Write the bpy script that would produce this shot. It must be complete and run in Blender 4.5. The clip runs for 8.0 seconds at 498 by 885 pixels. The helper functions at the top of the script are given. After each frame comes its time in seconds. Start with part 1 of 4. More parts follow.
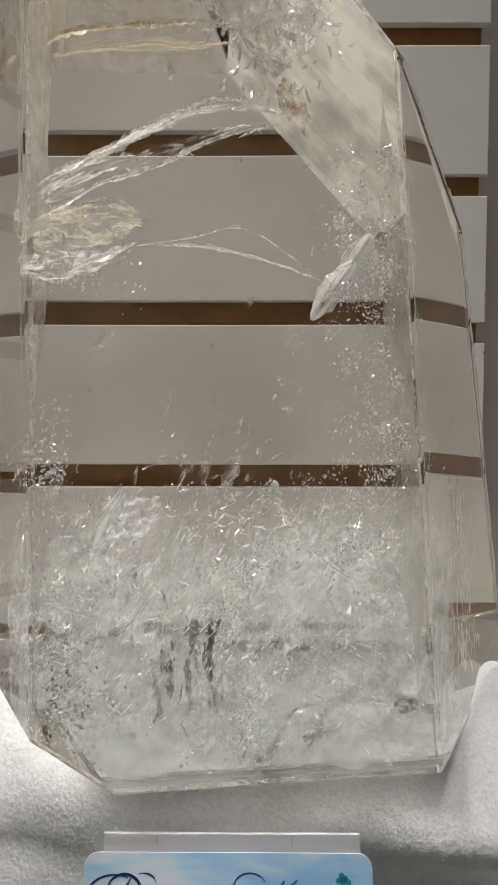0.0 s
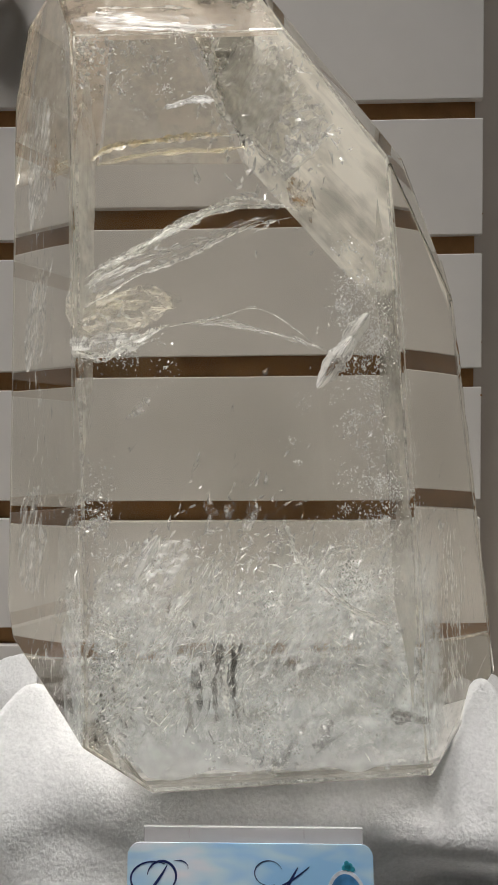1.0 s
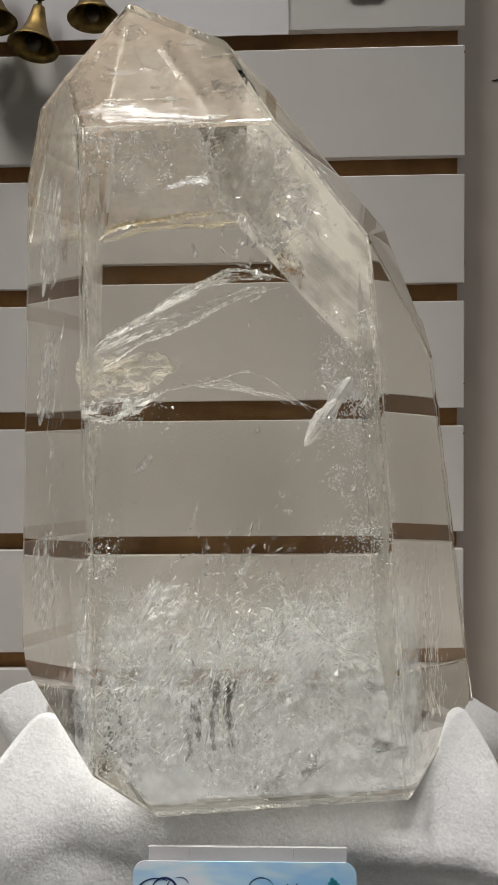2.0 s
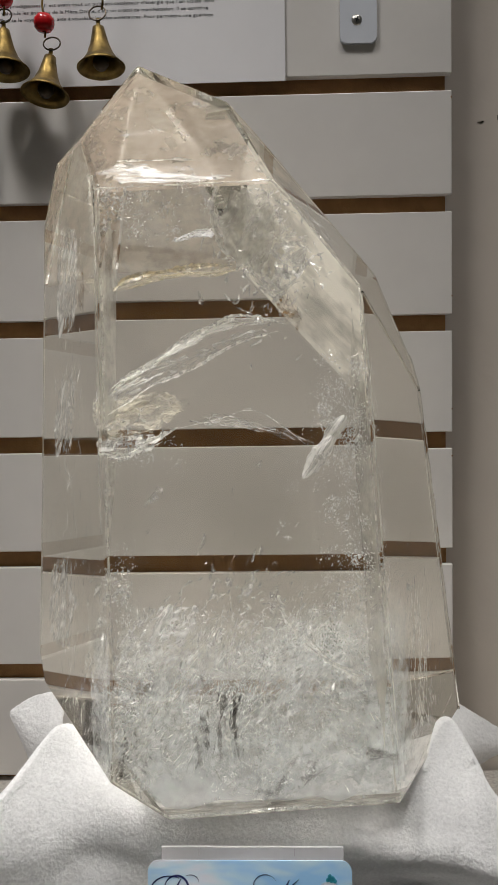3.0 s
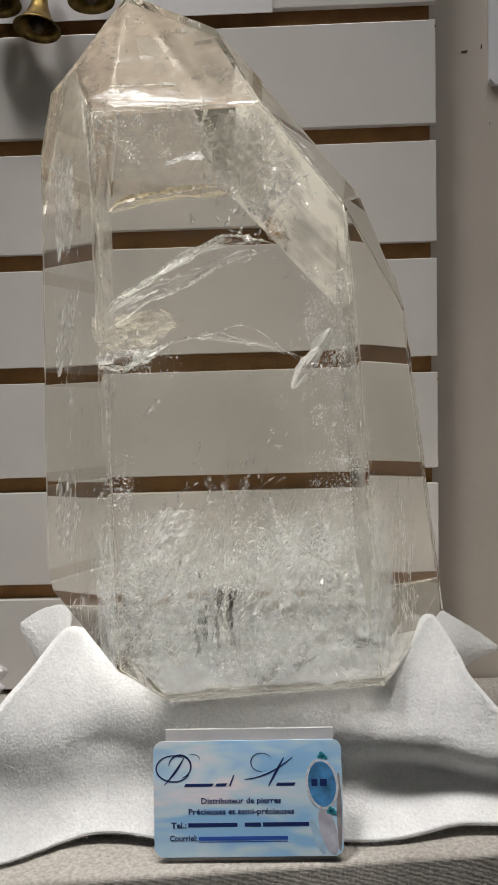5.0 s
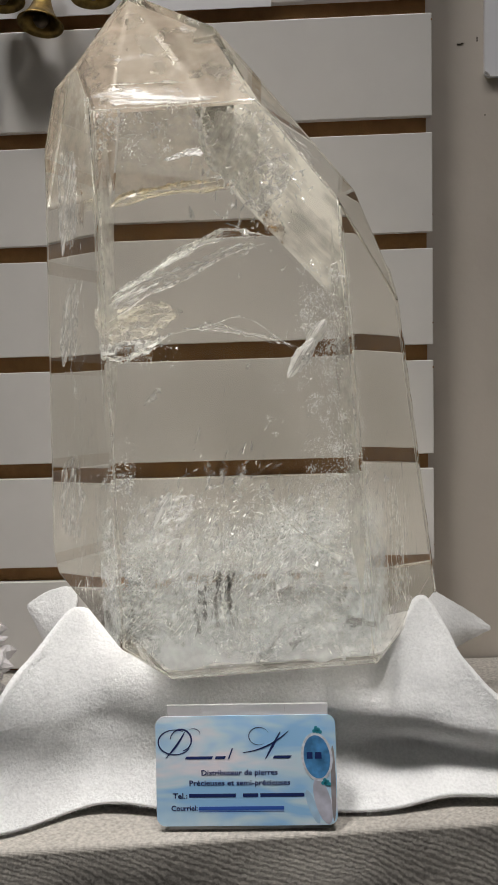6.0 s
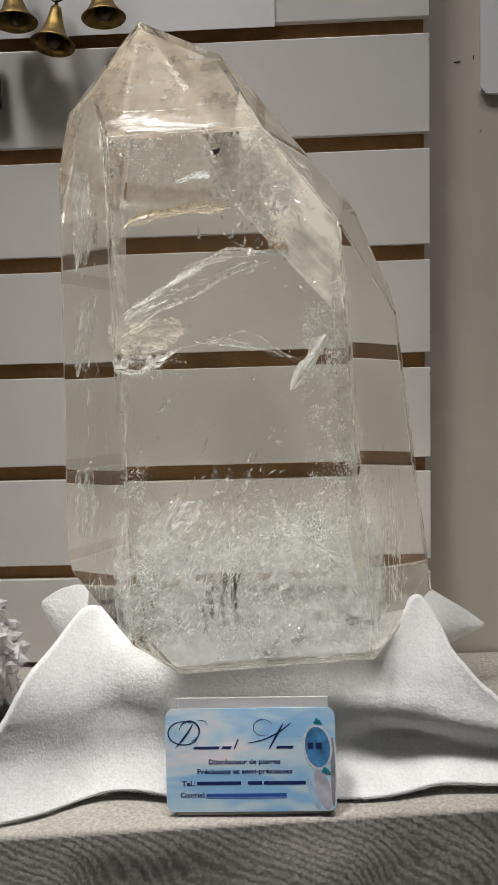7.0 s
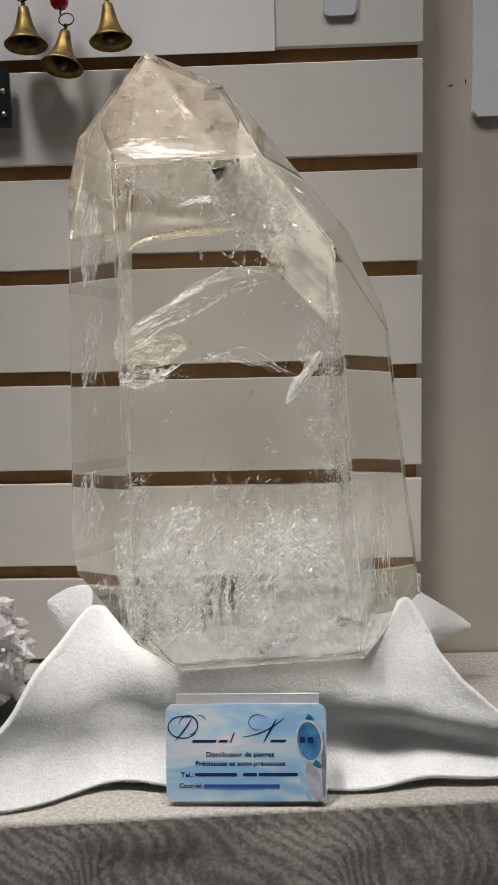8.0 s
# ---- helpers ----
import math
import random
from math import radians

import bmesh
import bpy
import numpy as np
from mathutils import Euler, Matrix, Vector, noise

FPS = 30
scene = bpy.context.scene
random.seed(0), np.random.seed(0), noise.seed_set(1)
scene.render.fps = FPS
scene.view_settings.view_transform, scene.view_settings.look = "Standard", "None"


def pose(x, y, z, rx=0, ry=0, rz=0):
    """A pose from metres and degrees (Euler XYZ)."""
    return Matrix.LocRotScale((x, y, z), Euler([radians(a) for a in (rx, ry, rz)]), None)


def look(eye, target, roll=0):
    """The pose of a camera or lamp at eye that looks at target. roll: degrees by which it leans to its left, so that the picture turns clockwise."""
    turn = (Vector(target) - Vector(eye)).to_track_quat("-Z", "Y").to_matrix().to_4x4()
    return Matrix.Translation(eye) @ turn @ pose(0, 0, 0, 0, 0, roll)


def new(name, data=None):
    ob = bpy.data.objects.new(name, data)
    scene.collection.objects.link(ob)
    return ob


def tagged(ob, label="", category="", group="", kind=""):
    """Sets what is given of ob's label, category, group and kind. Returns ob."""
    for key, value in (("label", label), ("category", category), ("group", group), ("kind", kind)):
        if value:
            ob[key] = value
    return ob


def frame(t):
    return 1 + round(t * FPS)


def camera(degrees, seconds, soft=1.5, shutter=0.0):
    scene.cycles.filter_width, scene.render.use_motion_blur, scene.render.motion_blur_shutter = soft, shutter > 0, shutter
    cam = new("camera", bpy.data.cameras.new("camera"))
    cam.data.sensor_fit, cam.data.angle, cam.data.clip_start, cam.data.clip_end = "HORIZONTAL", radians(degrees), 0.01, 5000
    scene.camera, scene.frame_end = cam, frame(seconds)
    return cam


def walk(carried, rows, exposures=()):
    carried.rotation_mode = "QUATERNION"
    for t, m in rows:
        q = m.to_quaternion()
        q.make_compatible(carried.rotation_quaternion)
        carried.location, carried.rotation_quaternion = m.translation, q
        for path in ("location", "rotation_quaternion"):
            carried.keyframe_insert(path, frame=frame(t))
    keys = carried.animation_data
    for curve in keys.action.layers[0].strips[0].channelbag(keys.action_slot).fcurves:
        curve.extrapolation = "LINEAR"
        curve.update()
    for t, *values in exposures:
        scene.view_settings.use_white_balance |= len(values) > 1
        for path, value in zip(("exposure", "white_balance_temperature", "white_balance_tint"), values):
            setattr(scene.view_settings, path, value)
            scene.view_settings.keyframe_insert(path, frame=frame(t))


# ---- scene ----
cam = camera(33.4, 8.0)
METRES, EYE, TILT, LEAN, TURN = 0.227, 1.09, 0.0, 0.0, 0.4
ROWS = [
    (0.0, 0.0, 0.0, 0.0, 0.01, -3.74, -0.09),
    (0.5, 0.017, -0.1124, 0.0455, 0.84, -3.37, 0.26),
    (1.0, 0.0122, -0.1989, 0.0795, 1.58, -3.05, 0.44),
    (1.5, 0.0317, -0.2634, 0.1226, 1.74, -2.93, 0.51),
    (3.0, 0.0243, -0.4586, 0.2538, 1.46, -2.99, 0.86),
    (3.5, 0.0147, -0.5174, 0.2523, 1.39, -3.44, 0.95),
    (4.0, 0.0217, -0.5512, 0.223, 1.2, -4.14, 1.09),
    (4.5, 0.0283, -0.5545, 0.1906, 1.06, -5.0, 1.28),
    (5.0, 0.0368, -0.566, 0.1613, 1.24, -5.79, 1.7),
    (6.5, 0.0602, -0.6762, 0.1942, 1.73, -7.17, 1.78),
    (7.0, 0.0539, -0.7284, 0.2249, 1.76, -7.42, 1.79),
    (7.5, 0.0543, -0.7823, 0.2512, 1.82, -7.53, 1.71),
    (8.0, 0.0613, -0.8319, 0.2692, 1.75, -7.58, 1.34),
]
walk(cam, [(t, pose(0, 0, EYE, TILT, LEAN, TURN) @ pose(METRES * x, METRES * y, METRES * z, 90 + pitch, roll, yaw)) for t, x, y, z, yaw, pitch, roll in ROWS],
     exposures=[(0.0, -0.02), (1.5, -0.02), (3.5, 0.03), (5.0, 0.03), (8.0, 0.12)])


# ---- light and exposure ----
world = bpy.data.worlds.new("world")
scene.world = world
world.use_nodes = True
world.node_tree.nodes["Background"].inputs[0].default_value = (0.9, 0.95, 1.0, 1)
world.node_tree.nodes["Background"].inputs[1].default_value = 0.03
scene.cycles.transparent_max_bounces = 24


def lamp(name, m, power, size, colour, size_y=None, spread=180):
    data = bpy.data.lights.new(name, "AREA")
    data.energy, data.color, data.size, data.spread = power, colour, size, radians(spread)
    if size_y:
        data.shape, data.size_y = "RECTANGLE", size_y
    ob = new(name, data)
    ob.matrix_world = m
    return ob


# ceiling downlights of the shop: one over the display, others over the aisle
lamp("display_downlight", look((-0.40, -0.04, 2.42), (-0.04, 0.20, 0.95)), 1.42, 0.30, (1.0, 0.970, 0.945), 0.18, spread=54)
lamp("display_downlight", look((0.18, -0.04, 2.42), (-0.02, 0.20, 0.95)), 0.76, 0.30, (1.0, 0.970, 0.945), 0.18, spread=54)
lamp("aisle_light", look((-0.8, -1.1, 2.52), (-0.5, -0.5, 0.9)), 0.75, 1.1, (1.0, 0.98, 0.97), 0.25)
lamp("aisle_light", look((0.8, -1.1, 2.52), (0.5, -0.5, 0.9)), 0.60, 1.1, (1.0, 0.98, 0.97), 0.25)


# ---- materials ----
def material(name, base, rough=0.6, metal=0.0, noise_scale=40.0, vary=0.12, bump=0.1, bump_scale=300.0, bump_dist=0.001,
             stain_scale=6.0, stain=0.08, **more):
    """Principled surface with two scales of tone and a fine relief, in object metres."""
    mat = bpy.data.materials.new(name)
    mat.use_nodes = True
    n, l = mat.node_tree.nodes, mat.node_tree.links
    bsdf = n["Principled BSDF"]
    geo = n.new("ShaderNodeNewGeometry")

    def tone(scale, amount, detail):
        tex = n.new("ShaderNodeTexNoise")
        tex.inputs["Scale"].default_value, tex.inputs["Detail"].default_value = scale, detail
        l.new(geo.outputs["Position"], tex.inputs["Vector"])
        ramp = n.new("ShaderNodeMapRange")
        ramp.inputs["From Min"].default_value, ramp.inputs["From Max"].default_value = 0.3, 0.7
        ramp.inputs["To Min"].default_value, ramp.inputs["To Max"].default_value = 1 - amount, 1 + amount * 0.5
        l.new(tex.outputs["Fac"], ramp.inputs["Value"])
        return ramp.outputs["Result"]

    mul = n.new("ShaderNodeMath")
    mul.operation = "MULTIPLY"
    l.new(tone(noise_scale, vary, 6), mul.inputs[0])
    l.new(tone(stain_scale, stain, 3), mul.inputs[1])
    mix = n.new("ShaderNodeVectorMath")
    mix.operation = "SCALE"
    mix.inputs[0].default_value = base
    l.new(mul.outputs[0], mix.inputs["Scale"])
    l.new(mix.outputs[0], bsdf.inputs["Base Color"])
    bsdf.inputs["Roughness"].default_value, bsdf.inputs["Metallic"].default_value = rough, metal
    if bump:
        tex = n.new("ShaderNodeTexNoise")
        tex.inputs["Scale"].default_value, tex.inputs["Detail"].default_value = bump_scale, 4
        l.new(geo.outputs["Position"], tex.inputs["Vector"])
        b = n.new("ShaderNodeBump")
        b.inputs["Strength"].default_value, b.inputs["Distance"].default_value = bump, bump_dist
        l.new(tex.outputs["Fac"], b.inputs["Height"])
        l.new(b.outputs[0], bsdf.inputs["Normal"])
    for key, value in more.items():
        bsdf.inputs[key.replace("_", " ")].default_value = value
    return mat


LAMINATE = material("white_laminate", (0.70, 0.675, 0.64), 0.32, vary=0.03, stain=0.04, bump=0.08, bump_scale=90, bump_dist=0.0006)
MDF = material("raw_fibreboard", (0.33, 0.17, 0.062), 0.75, vary=0.2, noise_scale=120, bump=0.3, bump_scale=900)
PLASTER = material("greige_wall_paint", (0.555, 0.50, 0.435), 0.7, vary=0.03, stain=0.06, bump=0.25, bump_scale=160, bump_dist=0.0008)
PAINT = material("white_paint", (0.75, 0.74, 0.72), 0.7, vary=0.04, bump=0.1)
SHOP = material("shop_wall_paint", (0.58, 0.55, 0.51), 0.7, vary=0.05, bump=0.1)
PAPER = material("white_paper", (0.80, 0.79, 0.80), 0.6, vary=0.02, bump=0.05)
INK = material("black_ink", (0.03, 0.03, 0.035), 0.6, vary=0.05, bump=0)
PLASTIC = material("white_plastic", (0.82, 0.82, 0.85), 0.28, vary=0.02, stain=0.05, bump=0.02)
GREY_PLASTIC = material("grey_plastic", (0.64, 0.67, 0.72), 0.3, vary=0.02, stain=0.05, bump=0.02)
STEEL = material("steel", (0.5, 0.48, 0.45), 0.35, 1.0, vary=0.2, noise_scale=300, bump=0.1)
BRASS = material("tarnished_brass", (0.24, 0.165, 0.055), 0.46, 1.0, vary=0.5, noise_scale=160, stain_scale=50, stain=0.4, bump=0.5, bump_scale=110, bump_dist=0.0012)
DARK_METAL = material("dark_metal", (0.10, 0.08, 0.06), 0.45, 1.0, vary=0.3, noise_scale=200)
RED = material("red_bead_lacquer", (0.55, 0.015, 0.02), 0.2, vary=0.1, bump=0.03)
BLACK = material("black_paint", (0.012, 0.012, 0.013), 0.4, vary=0.2, bump=0.1)
FELT = material("white_felt", (0.93, 0.93, 0.92), 0.95, vary=0.10, noise_scale=700, stain_scale=60, stain=0.05, bump=0.55, bump_scale=700,
                bump_dist=0.0007, Sheen_Weight=0.25, Sheen_Roughness=0.5)
CARPET = material("grey_carpet", (0.16, 0.15, 0.145), 0.95, vary=0.3, noise_scale=300, bump=0.5)


def linen():
    mat = material("grey_linen", (0.52, 0.485, 0.435), 0.9, vary=0.32, noise_scale=480, stain_scale=18, stain=0.16, bump=0)
    n, l = mat.node_tree.nodes, mat.node_tree.links
    geo = n.new("ShaderNodeNewGeometry")
    heights = []
    for direction in ("X", "Z"):
        w = n.new("ShaderNodeTexWave")
        w.bands_direction = direction
        w.inputs["Scale"].default_value, w.inputs["Distortion"].default_value = 520, 4.0
        w.inputs["Detail Scale"].default_value = 0.7
        l.new(geo.outputs["Position"], w.inputs["Vector"])
        heights.append(w)
    add = n.new("ShaderNodeMath")
    l.new(heights[0].outputs["Fac"], add.inputs[0])
    l.new(heights[1].outputs["Fac"], add.inputs[1])
    b = n.new("ShaderNodeBump")
    b.inputs["Strength"].default_value, b.inputs["Distance"].default_value = 0.28, 0.0003
    l.new(add.outputs[0], b.inputs["Height"])
    l.new(b.outputs[0], n["Principled BSDF"].inputs["Normal"])
    return mat


LINEN = linen()


def quartz(name, tint, rough=0.0, bump=0.0):
    mat = bpy.data.materials.new(name)
    mat.use_nodes = True
    n, l = mat.node_tree.nodes, mat.node_tree.links
    n.remove(n["Principled BSDF"])
    g = n.new("ShaderNodeBsdfGlass")
    g.inputs["Color"].default_value, g.inputs["Roughness"].default_value, g.inputs["IOR"].default_value = (*tint, 1), rough, 1.544
    l.new(g.outputs[0], n["Material Output"].inputs["Surface"])
    if bump:
        tex = n.new("ShaderNodeTexNoise")
        tex.inputs["Scale"].default_value = 30
        geo = n.new("ShaderNodeNewGeometry")
        l.new(geo.outputs["Position"], tex.inputs["Vector"])
        b = n.new("ShaderNodeBump")
        b.inputs["Strength"].default_value, b.inputs["Distance"].default_value = bump, 0.001
        l.new(tex.outputs["Fac"], b.inputs["Height"])
        l.new(b.outputs[0], g.inputs["Normal"])
    return mat


def veil(name, tint, cover, scale, gloss=0.4, rough=0.12, low=0.42, high=0.62, top=None, patch=None, pass_light=0.5, streak=None):
    """A veil in the quartz, for healed fractures and painted reflections: mostly clear, with frosty, shining patches.
    """
    mat = bpy.data.materials.new(name)
    mat.use_nodes = True
    n, l = mat.node_tree.nodes, mat.node_tree.links
    n.remove(n["Principled BSDF"])
    geo = n.new("ShaderNodeNewGeometry")
    tex = n.new("ShaderNodeTexNoise")
    tex.inputs["Scale"].default_value, tex.inputs["Detail"].default_value, tex.inputs["Roughness"].default_value = scale, 8, 0.7
    if streak is None:
        l.new(geo.outputs["Position"], tex.inputs["Vector"])
    else:
        turn, squeeze = n.new("ShaderNodeMapping"), n.new("ShaderNodeMapping")
        turn.inputs["Rotation"].default_value = (0, radians(streak), 0)
        squeeze.inputs["Scale"].default_value = (0.16, 1, 1)
        l.new(geo.outputs["Position"], turn.inputs["Vector"])
        l.new(turn.outputs[0], squeeze.inputs["Vector"])
        l.new(squeeze.outputs[0], tex.inputs["Vector"])
    fac = n.new("ShaderNodeMapRange")
    fac.inputs["From Min"].default_value, fac.inputs["From Max"].default_value = low, high
    fac.inputs["To Max"].default_value = cover
    l.new(tex.outputs["Fac"], fac.inputs["Value"])
    amount = fac.outputs["Result"]
    if patch:
        big = n.new("ShaderNodeTexNoise")
        big.inputs["Scale"].default_value, big.inputs["Detail"].default_value = patch, 3
        l.new(geo.outputs["Position"], big.inputs["Vector"])
        span = n.new("ShaderNodeMapRange")
        span.inputs["From Min"].default_value, span.inputs["From Max"].default_value = 0.38, 0.60
        span.inputs["To Min"].default_value = 0.55
        l.new(big.outputs["Fac"], span.inputs["Value"])
        both = n.new("ShaderNodeMath")
        both.operation = "MULTIPLY"
        l.new(amount, both.inputs[0])
        l.new(span.outputs["Result"], both.inputs[1])
        amount = both.outputs[0]
    if top:
        xyz = n.new("ShaderNodeSeparateXYZ")
        l.new(geo.outputs["Position"], xyz.inputs[0])
        edge = n.new("ShaderNodeTexNoise")
        edge.inputs["Scale"].default_value, edge.inputs["Detail"].default_value = 28, 5
        l.new(geo.outputs["Position"], edge.inputs["Vector"])
        lift = n.new("ShaderNodeMath")
        lift.operation = "MULTIPLY_ADD"
        lift.inputs[1].default_value = -0.055
        l.new(edge.outputs["Fac"], lift.inputs[0])
        l.new(xyz.outputs["Z"], lift.inputs[2])
        fade = n.new("ShaderNodeMapRange")
        fade.inputs["From Min"].default_value, fade.inputs["From Max"].default_value = top[0] - 0.0275, top[1] - 0.0275
        fade.inputs["To Min"].default_value, fade.inputs["To Max"].default_value = 1, 0
        l.new(lift.outputs[0], fade.inputs["Value"])
        cut = n.new("ShaderNodeMath")
        cut.operation = "MULTIPLY"
        l.new(amount, cut.inputs[0])
        l.new(fade.outputs["Result"], cut.inputs[1])
        amount = cut.outputs[0]
    clear = n.new("ShaderNodeBsdfTransparent")
    white = n.new("ShaderNodeBsdfDiffuse")
    through_light = n.new("ShaderNodeBsdfTranslucent")
    shine = n.new("ShaderNodeBsdfGlossy")
    white.inputs["Color"].default_value = (*tint, 1)
    through_light.inputs["Color"].default_value = (*tint, 1)
    shine.inputs["Roughness"].default_value = rough
    soft = n.new("ShaderNodeMixShader")
    soft.inputs[0].default_value = pass_light
    l.new(white.outputs[0], soft.inputs[1])
    l.new(through_light.outputs[0], soft.inputs[2])
    frost = n.new("ShaderNodeMixShader")
    frost.inputs[0].default_value = gloss
    l.new(soft.outputs[0], frost.inputs[1])
    l.new(shine.outputs[0], frost.inputs[2])
    out = n.new("ShaderNodeMixShader")
    l.new(amount, out.inputs[0])
    l.new(clear.outputs[0], out.inputs[1])
    l.new(frost.outputs[0], out.inputs[2])
    l.new(out.outputs[0], n["Material Output"].inputs["Surface"])
    return mat


CLEAR = quartz("clear_quartz", (0.933, 0.922, 0.893), bump=0.015)
FROST = veil("frosty_fracture", (0.93, 0.93, 0.89), 0.62, 190, gloss=0.15, rough=0.3, low=0.44, high=0.60, streak=32)
BAND = veil("silvery_fracture", (0.94, 0.96, 0.98), 0.66, 210, low=0.40, high=0.60, streak=4, gloss=0.30, rough=0.3)
FEATHERY = veil("feathery_fracture", (0.97, 0.97, 0.95), 0.95, 260, low=0.43, high=0.60, streak=65, gloss=0.08, rough=0.35)
LEAF = veil("leaf_flake", (0.97, 0.97, 0.95), 0.95, 330, gloss=0.12, rough=0.3, low=0.34, high=0.56, streak=54)
GLITTER = veil("glitter", (0.97, 0.97, 0.96), 1.0, 50, gloss=0.6, rough=0.35, low=0.0, high=0.01)
CLOUD = veil("cloudy_veil", (0.97, 0.97, 0.95), 0.52, 260, gloss=0.10, low=0.45, high=0.65)
MILK = veil("milky_inclusion", (0.88, 0.92, 0.92), 0.74, 110, gloss=0.02, low=0.34, high=0.70, top=(1.004, 1.054), patch=26)
MIST = veil("grey_mist", (0.78, 0.80, 0.81), 0.72, 60, gloss=0.02, low=0.15, high=0.60, patch=45, top=(0.974, 1.002))
WING = veil("cream_fracture", (0.97, 0.92, 0.78), 0.66, 150, gloss=0.10, rough=0.35, low=0.44, high=0.64, streak=30, patch=60)
HAZE = veil("beige_haze", (0.70, 0.60, 0.50), 0.66, 45, gloss=0.02, low=0.25, high=0.65)
TIPFOG = veil("tip_fog", (0.62, 0.57, 0.49), 0.88, 40, gloss=0.03, low=0.22, high=0.6)
# serves a crushed fracture and the veils painted for inner reflections
PALE = veil("pale_fracture_and_reflection", (0.97, 0.95, 0.87), 0.90, 26, pass_light=0.75, gloss=0.15, low=0.28, high=0.65)
GROUND = veil("ground_quartz", (0.80, 0.79, 0.77), 0.97, 120, gloss=0.05, rough=0.4, low=0.05, high=0.60)
# cream colour painted where the rear facet would mirror bright surroundings
PAINTED_GLOW = veil("cream_reflection", (0.98, 0.95, 0.86), 1.0, 45, pass_light=0.92, gloss=0.04, rough=0.3, low=0.05, high=0.50, streak=-40, patch=50)
GROUND_EDGE = veil("ground_edge", (0.98, 0.95, 0.87), 0.70, 110, gloss=0.25, rough=0.35, low=0.42, high=0.62)
SHARD = veil("shining_shard", (0.97, 0.97, 0.95), 1.0, 420, gloss=0.40, rough=0.25, low=0.40, high=0.58)
FILM = veil("thin_fracture_film", (0.97, 0.97, 0.95), 0.60, 300, gloss=0.15, rough=0.3, low=0.44, high=0.62, streak=32, patch=70)
BRIGHT = veil("bright_fracture", (0.97, 0.98, 0.98), 0.85, 210, gloss=0.08, rough=0.35, low=0.47, high=0.66, streak=62, patch=55)
FRACTURE_EDGE = veil("torn_fracture_rim", (0.97, 0.97, 0.94), 1.0, 420, gloss=0.05, pass_light=0.65, rough=0.3, low=0.34, high=0.54)
CREAM_EDGE = veil("cream_fracture_rim", (0.97, 0.92, 0.78), 0.8, 240, gloss=0.06, rough=0.3, low=0.40, high=0.64, streak=30, patch=70)
SILVER = veil("crushed_silver", (0.90, 0.89, 0.82), 0.75, 130, gloss=0.25, rough=0.3, low=0.32, high=0.66, streak=60)
HONEY = veil("honey_rim", (0.90, 0.80, 0.55), 0.85, 300, gloss=0.25, rough=0.3, low=0.32, high=0.58)
DUSKY_RIM = veil("grey_fracture_rim", (0.36, 0.35, 0.33), 0.8, 300, gloss=0.4, rough=0.2, low=0.38, high=0.58)
YELLOW = veil("honey_stained_fracture", (0.84, 0.75, 0.53), 0.6, 110, gloss=0.3, streak=8)
RUST = veil("rust_stain", (0.42, 0.26, 0.11), 0.8, 120, gloss=0.1)
DUSKY = veil("dark_inclusion", (0.10, 0.085, 0.07), 0.75, 260, gloss=0.2, low=0.45, high=0.55)


# ---- mesh helpers ----
def mesh_ob(name, bm, mat, parent=None, smooth=False):
    bmesh.ops.recalc_face_normals(bm, faces=bm.faces[:])
    me = bpy.data.meshes.new(name)
    bm.to_mesh(me)
    bm.free()
    if smooth:
        me.polygons.foreach_set("use_smooth", [True] * len(me.polygons))
    me.materials.append(mat)
    ob = new(name, me)
    if parent:
        ob.parent = parent
    return ob


def part(name, bm, mat, parent, label="", smooth=False):
    return tagged(mesh_ob(name, bm, mat, parent, smooth), label)


def box(x0, x1, y0, y1, z0, z1, bevel=0.0, bm=None):
    fresh = bmesh.new()
    bmesh.ops.create_cube(fresh, size=1)
    for v in fresh.verts:
        v.co = Vector(((x0 + x1) / 2 + v.co.x * (x1 - x0), (y0 + y1) / 2 + v.co.y * (y1 - y0), (z0 + z1) / 2 + v.co.z * (z1 - z0)))
    if bevel:
        bmesh.ops.bevel(fresh, geom=fresh.edges[:], offset=bevel, segments=2, affect="EDGES", profile=0.5)
    return fresh


def merge(bm, other):
    me = bpy.data.meshes.new("tmp")
    other.to_mesh(me)
    other.free()
    bm.from_mesh(me)
    bpy.data.meshes.remove(me)
    return bm


def lathe(profile, steps=32, centre=(0, 0, 0)):
    bm = bmesh.new()
    rings = []
    for r, z in profile:
        rings.append([bm.verts.new((centre[0] + r * math.cos(2 * math.pi * k / steps), centre[1] + r * math.sin(2 * math.pi * k / steps), centre[2] + z)) for k in range(steps)])
    for a, b in zip(rings, rings[1:]):
        for k in range(steps):
            bm.faces.new((a[k], a[(k + 1) % steps], b[(k + 1) % steps], b[k]))
    return bm


def tube(points, radius, steps=8, closed=False, taper=None):
    bm = bmesh.new()
    pts = [Vector(p) for p in points]
    rings = []
    count = len(pts)
    for i, p in enumerate(pts):
        a = pts[(i - 1) % count] if closed or i else p
        b = pts[(i + 1) % count] if closed or i < count - 1 else p
        d = (b - a).normalized()
        side = d.cross(Vector((0, 1, 0.01))).normalized()
        up = side.cross(d)
        r = radius * (taper[i] if taper else 1)
        rings.append([bm.verts.new(p + (side * math.cos(2 * math.pi * k / steps) + up * math.sin(2 * math.pi * k / steps)) * r) for k in range(steps)])
    pairs = list(zip(rings, rings[1:])) + ([(rings[-1], rings[0])] if closed else [])
    for a, b in pairs:
        for k in range(steps):
            bm.faces.new((a[k], a[(k + 1) % steps], b[(k + 1) % steps], b[k]))
    if not closed:
        bm.faces.new(rings[0][::-1])
        bm.faces.new(rings[-1])
    return bm


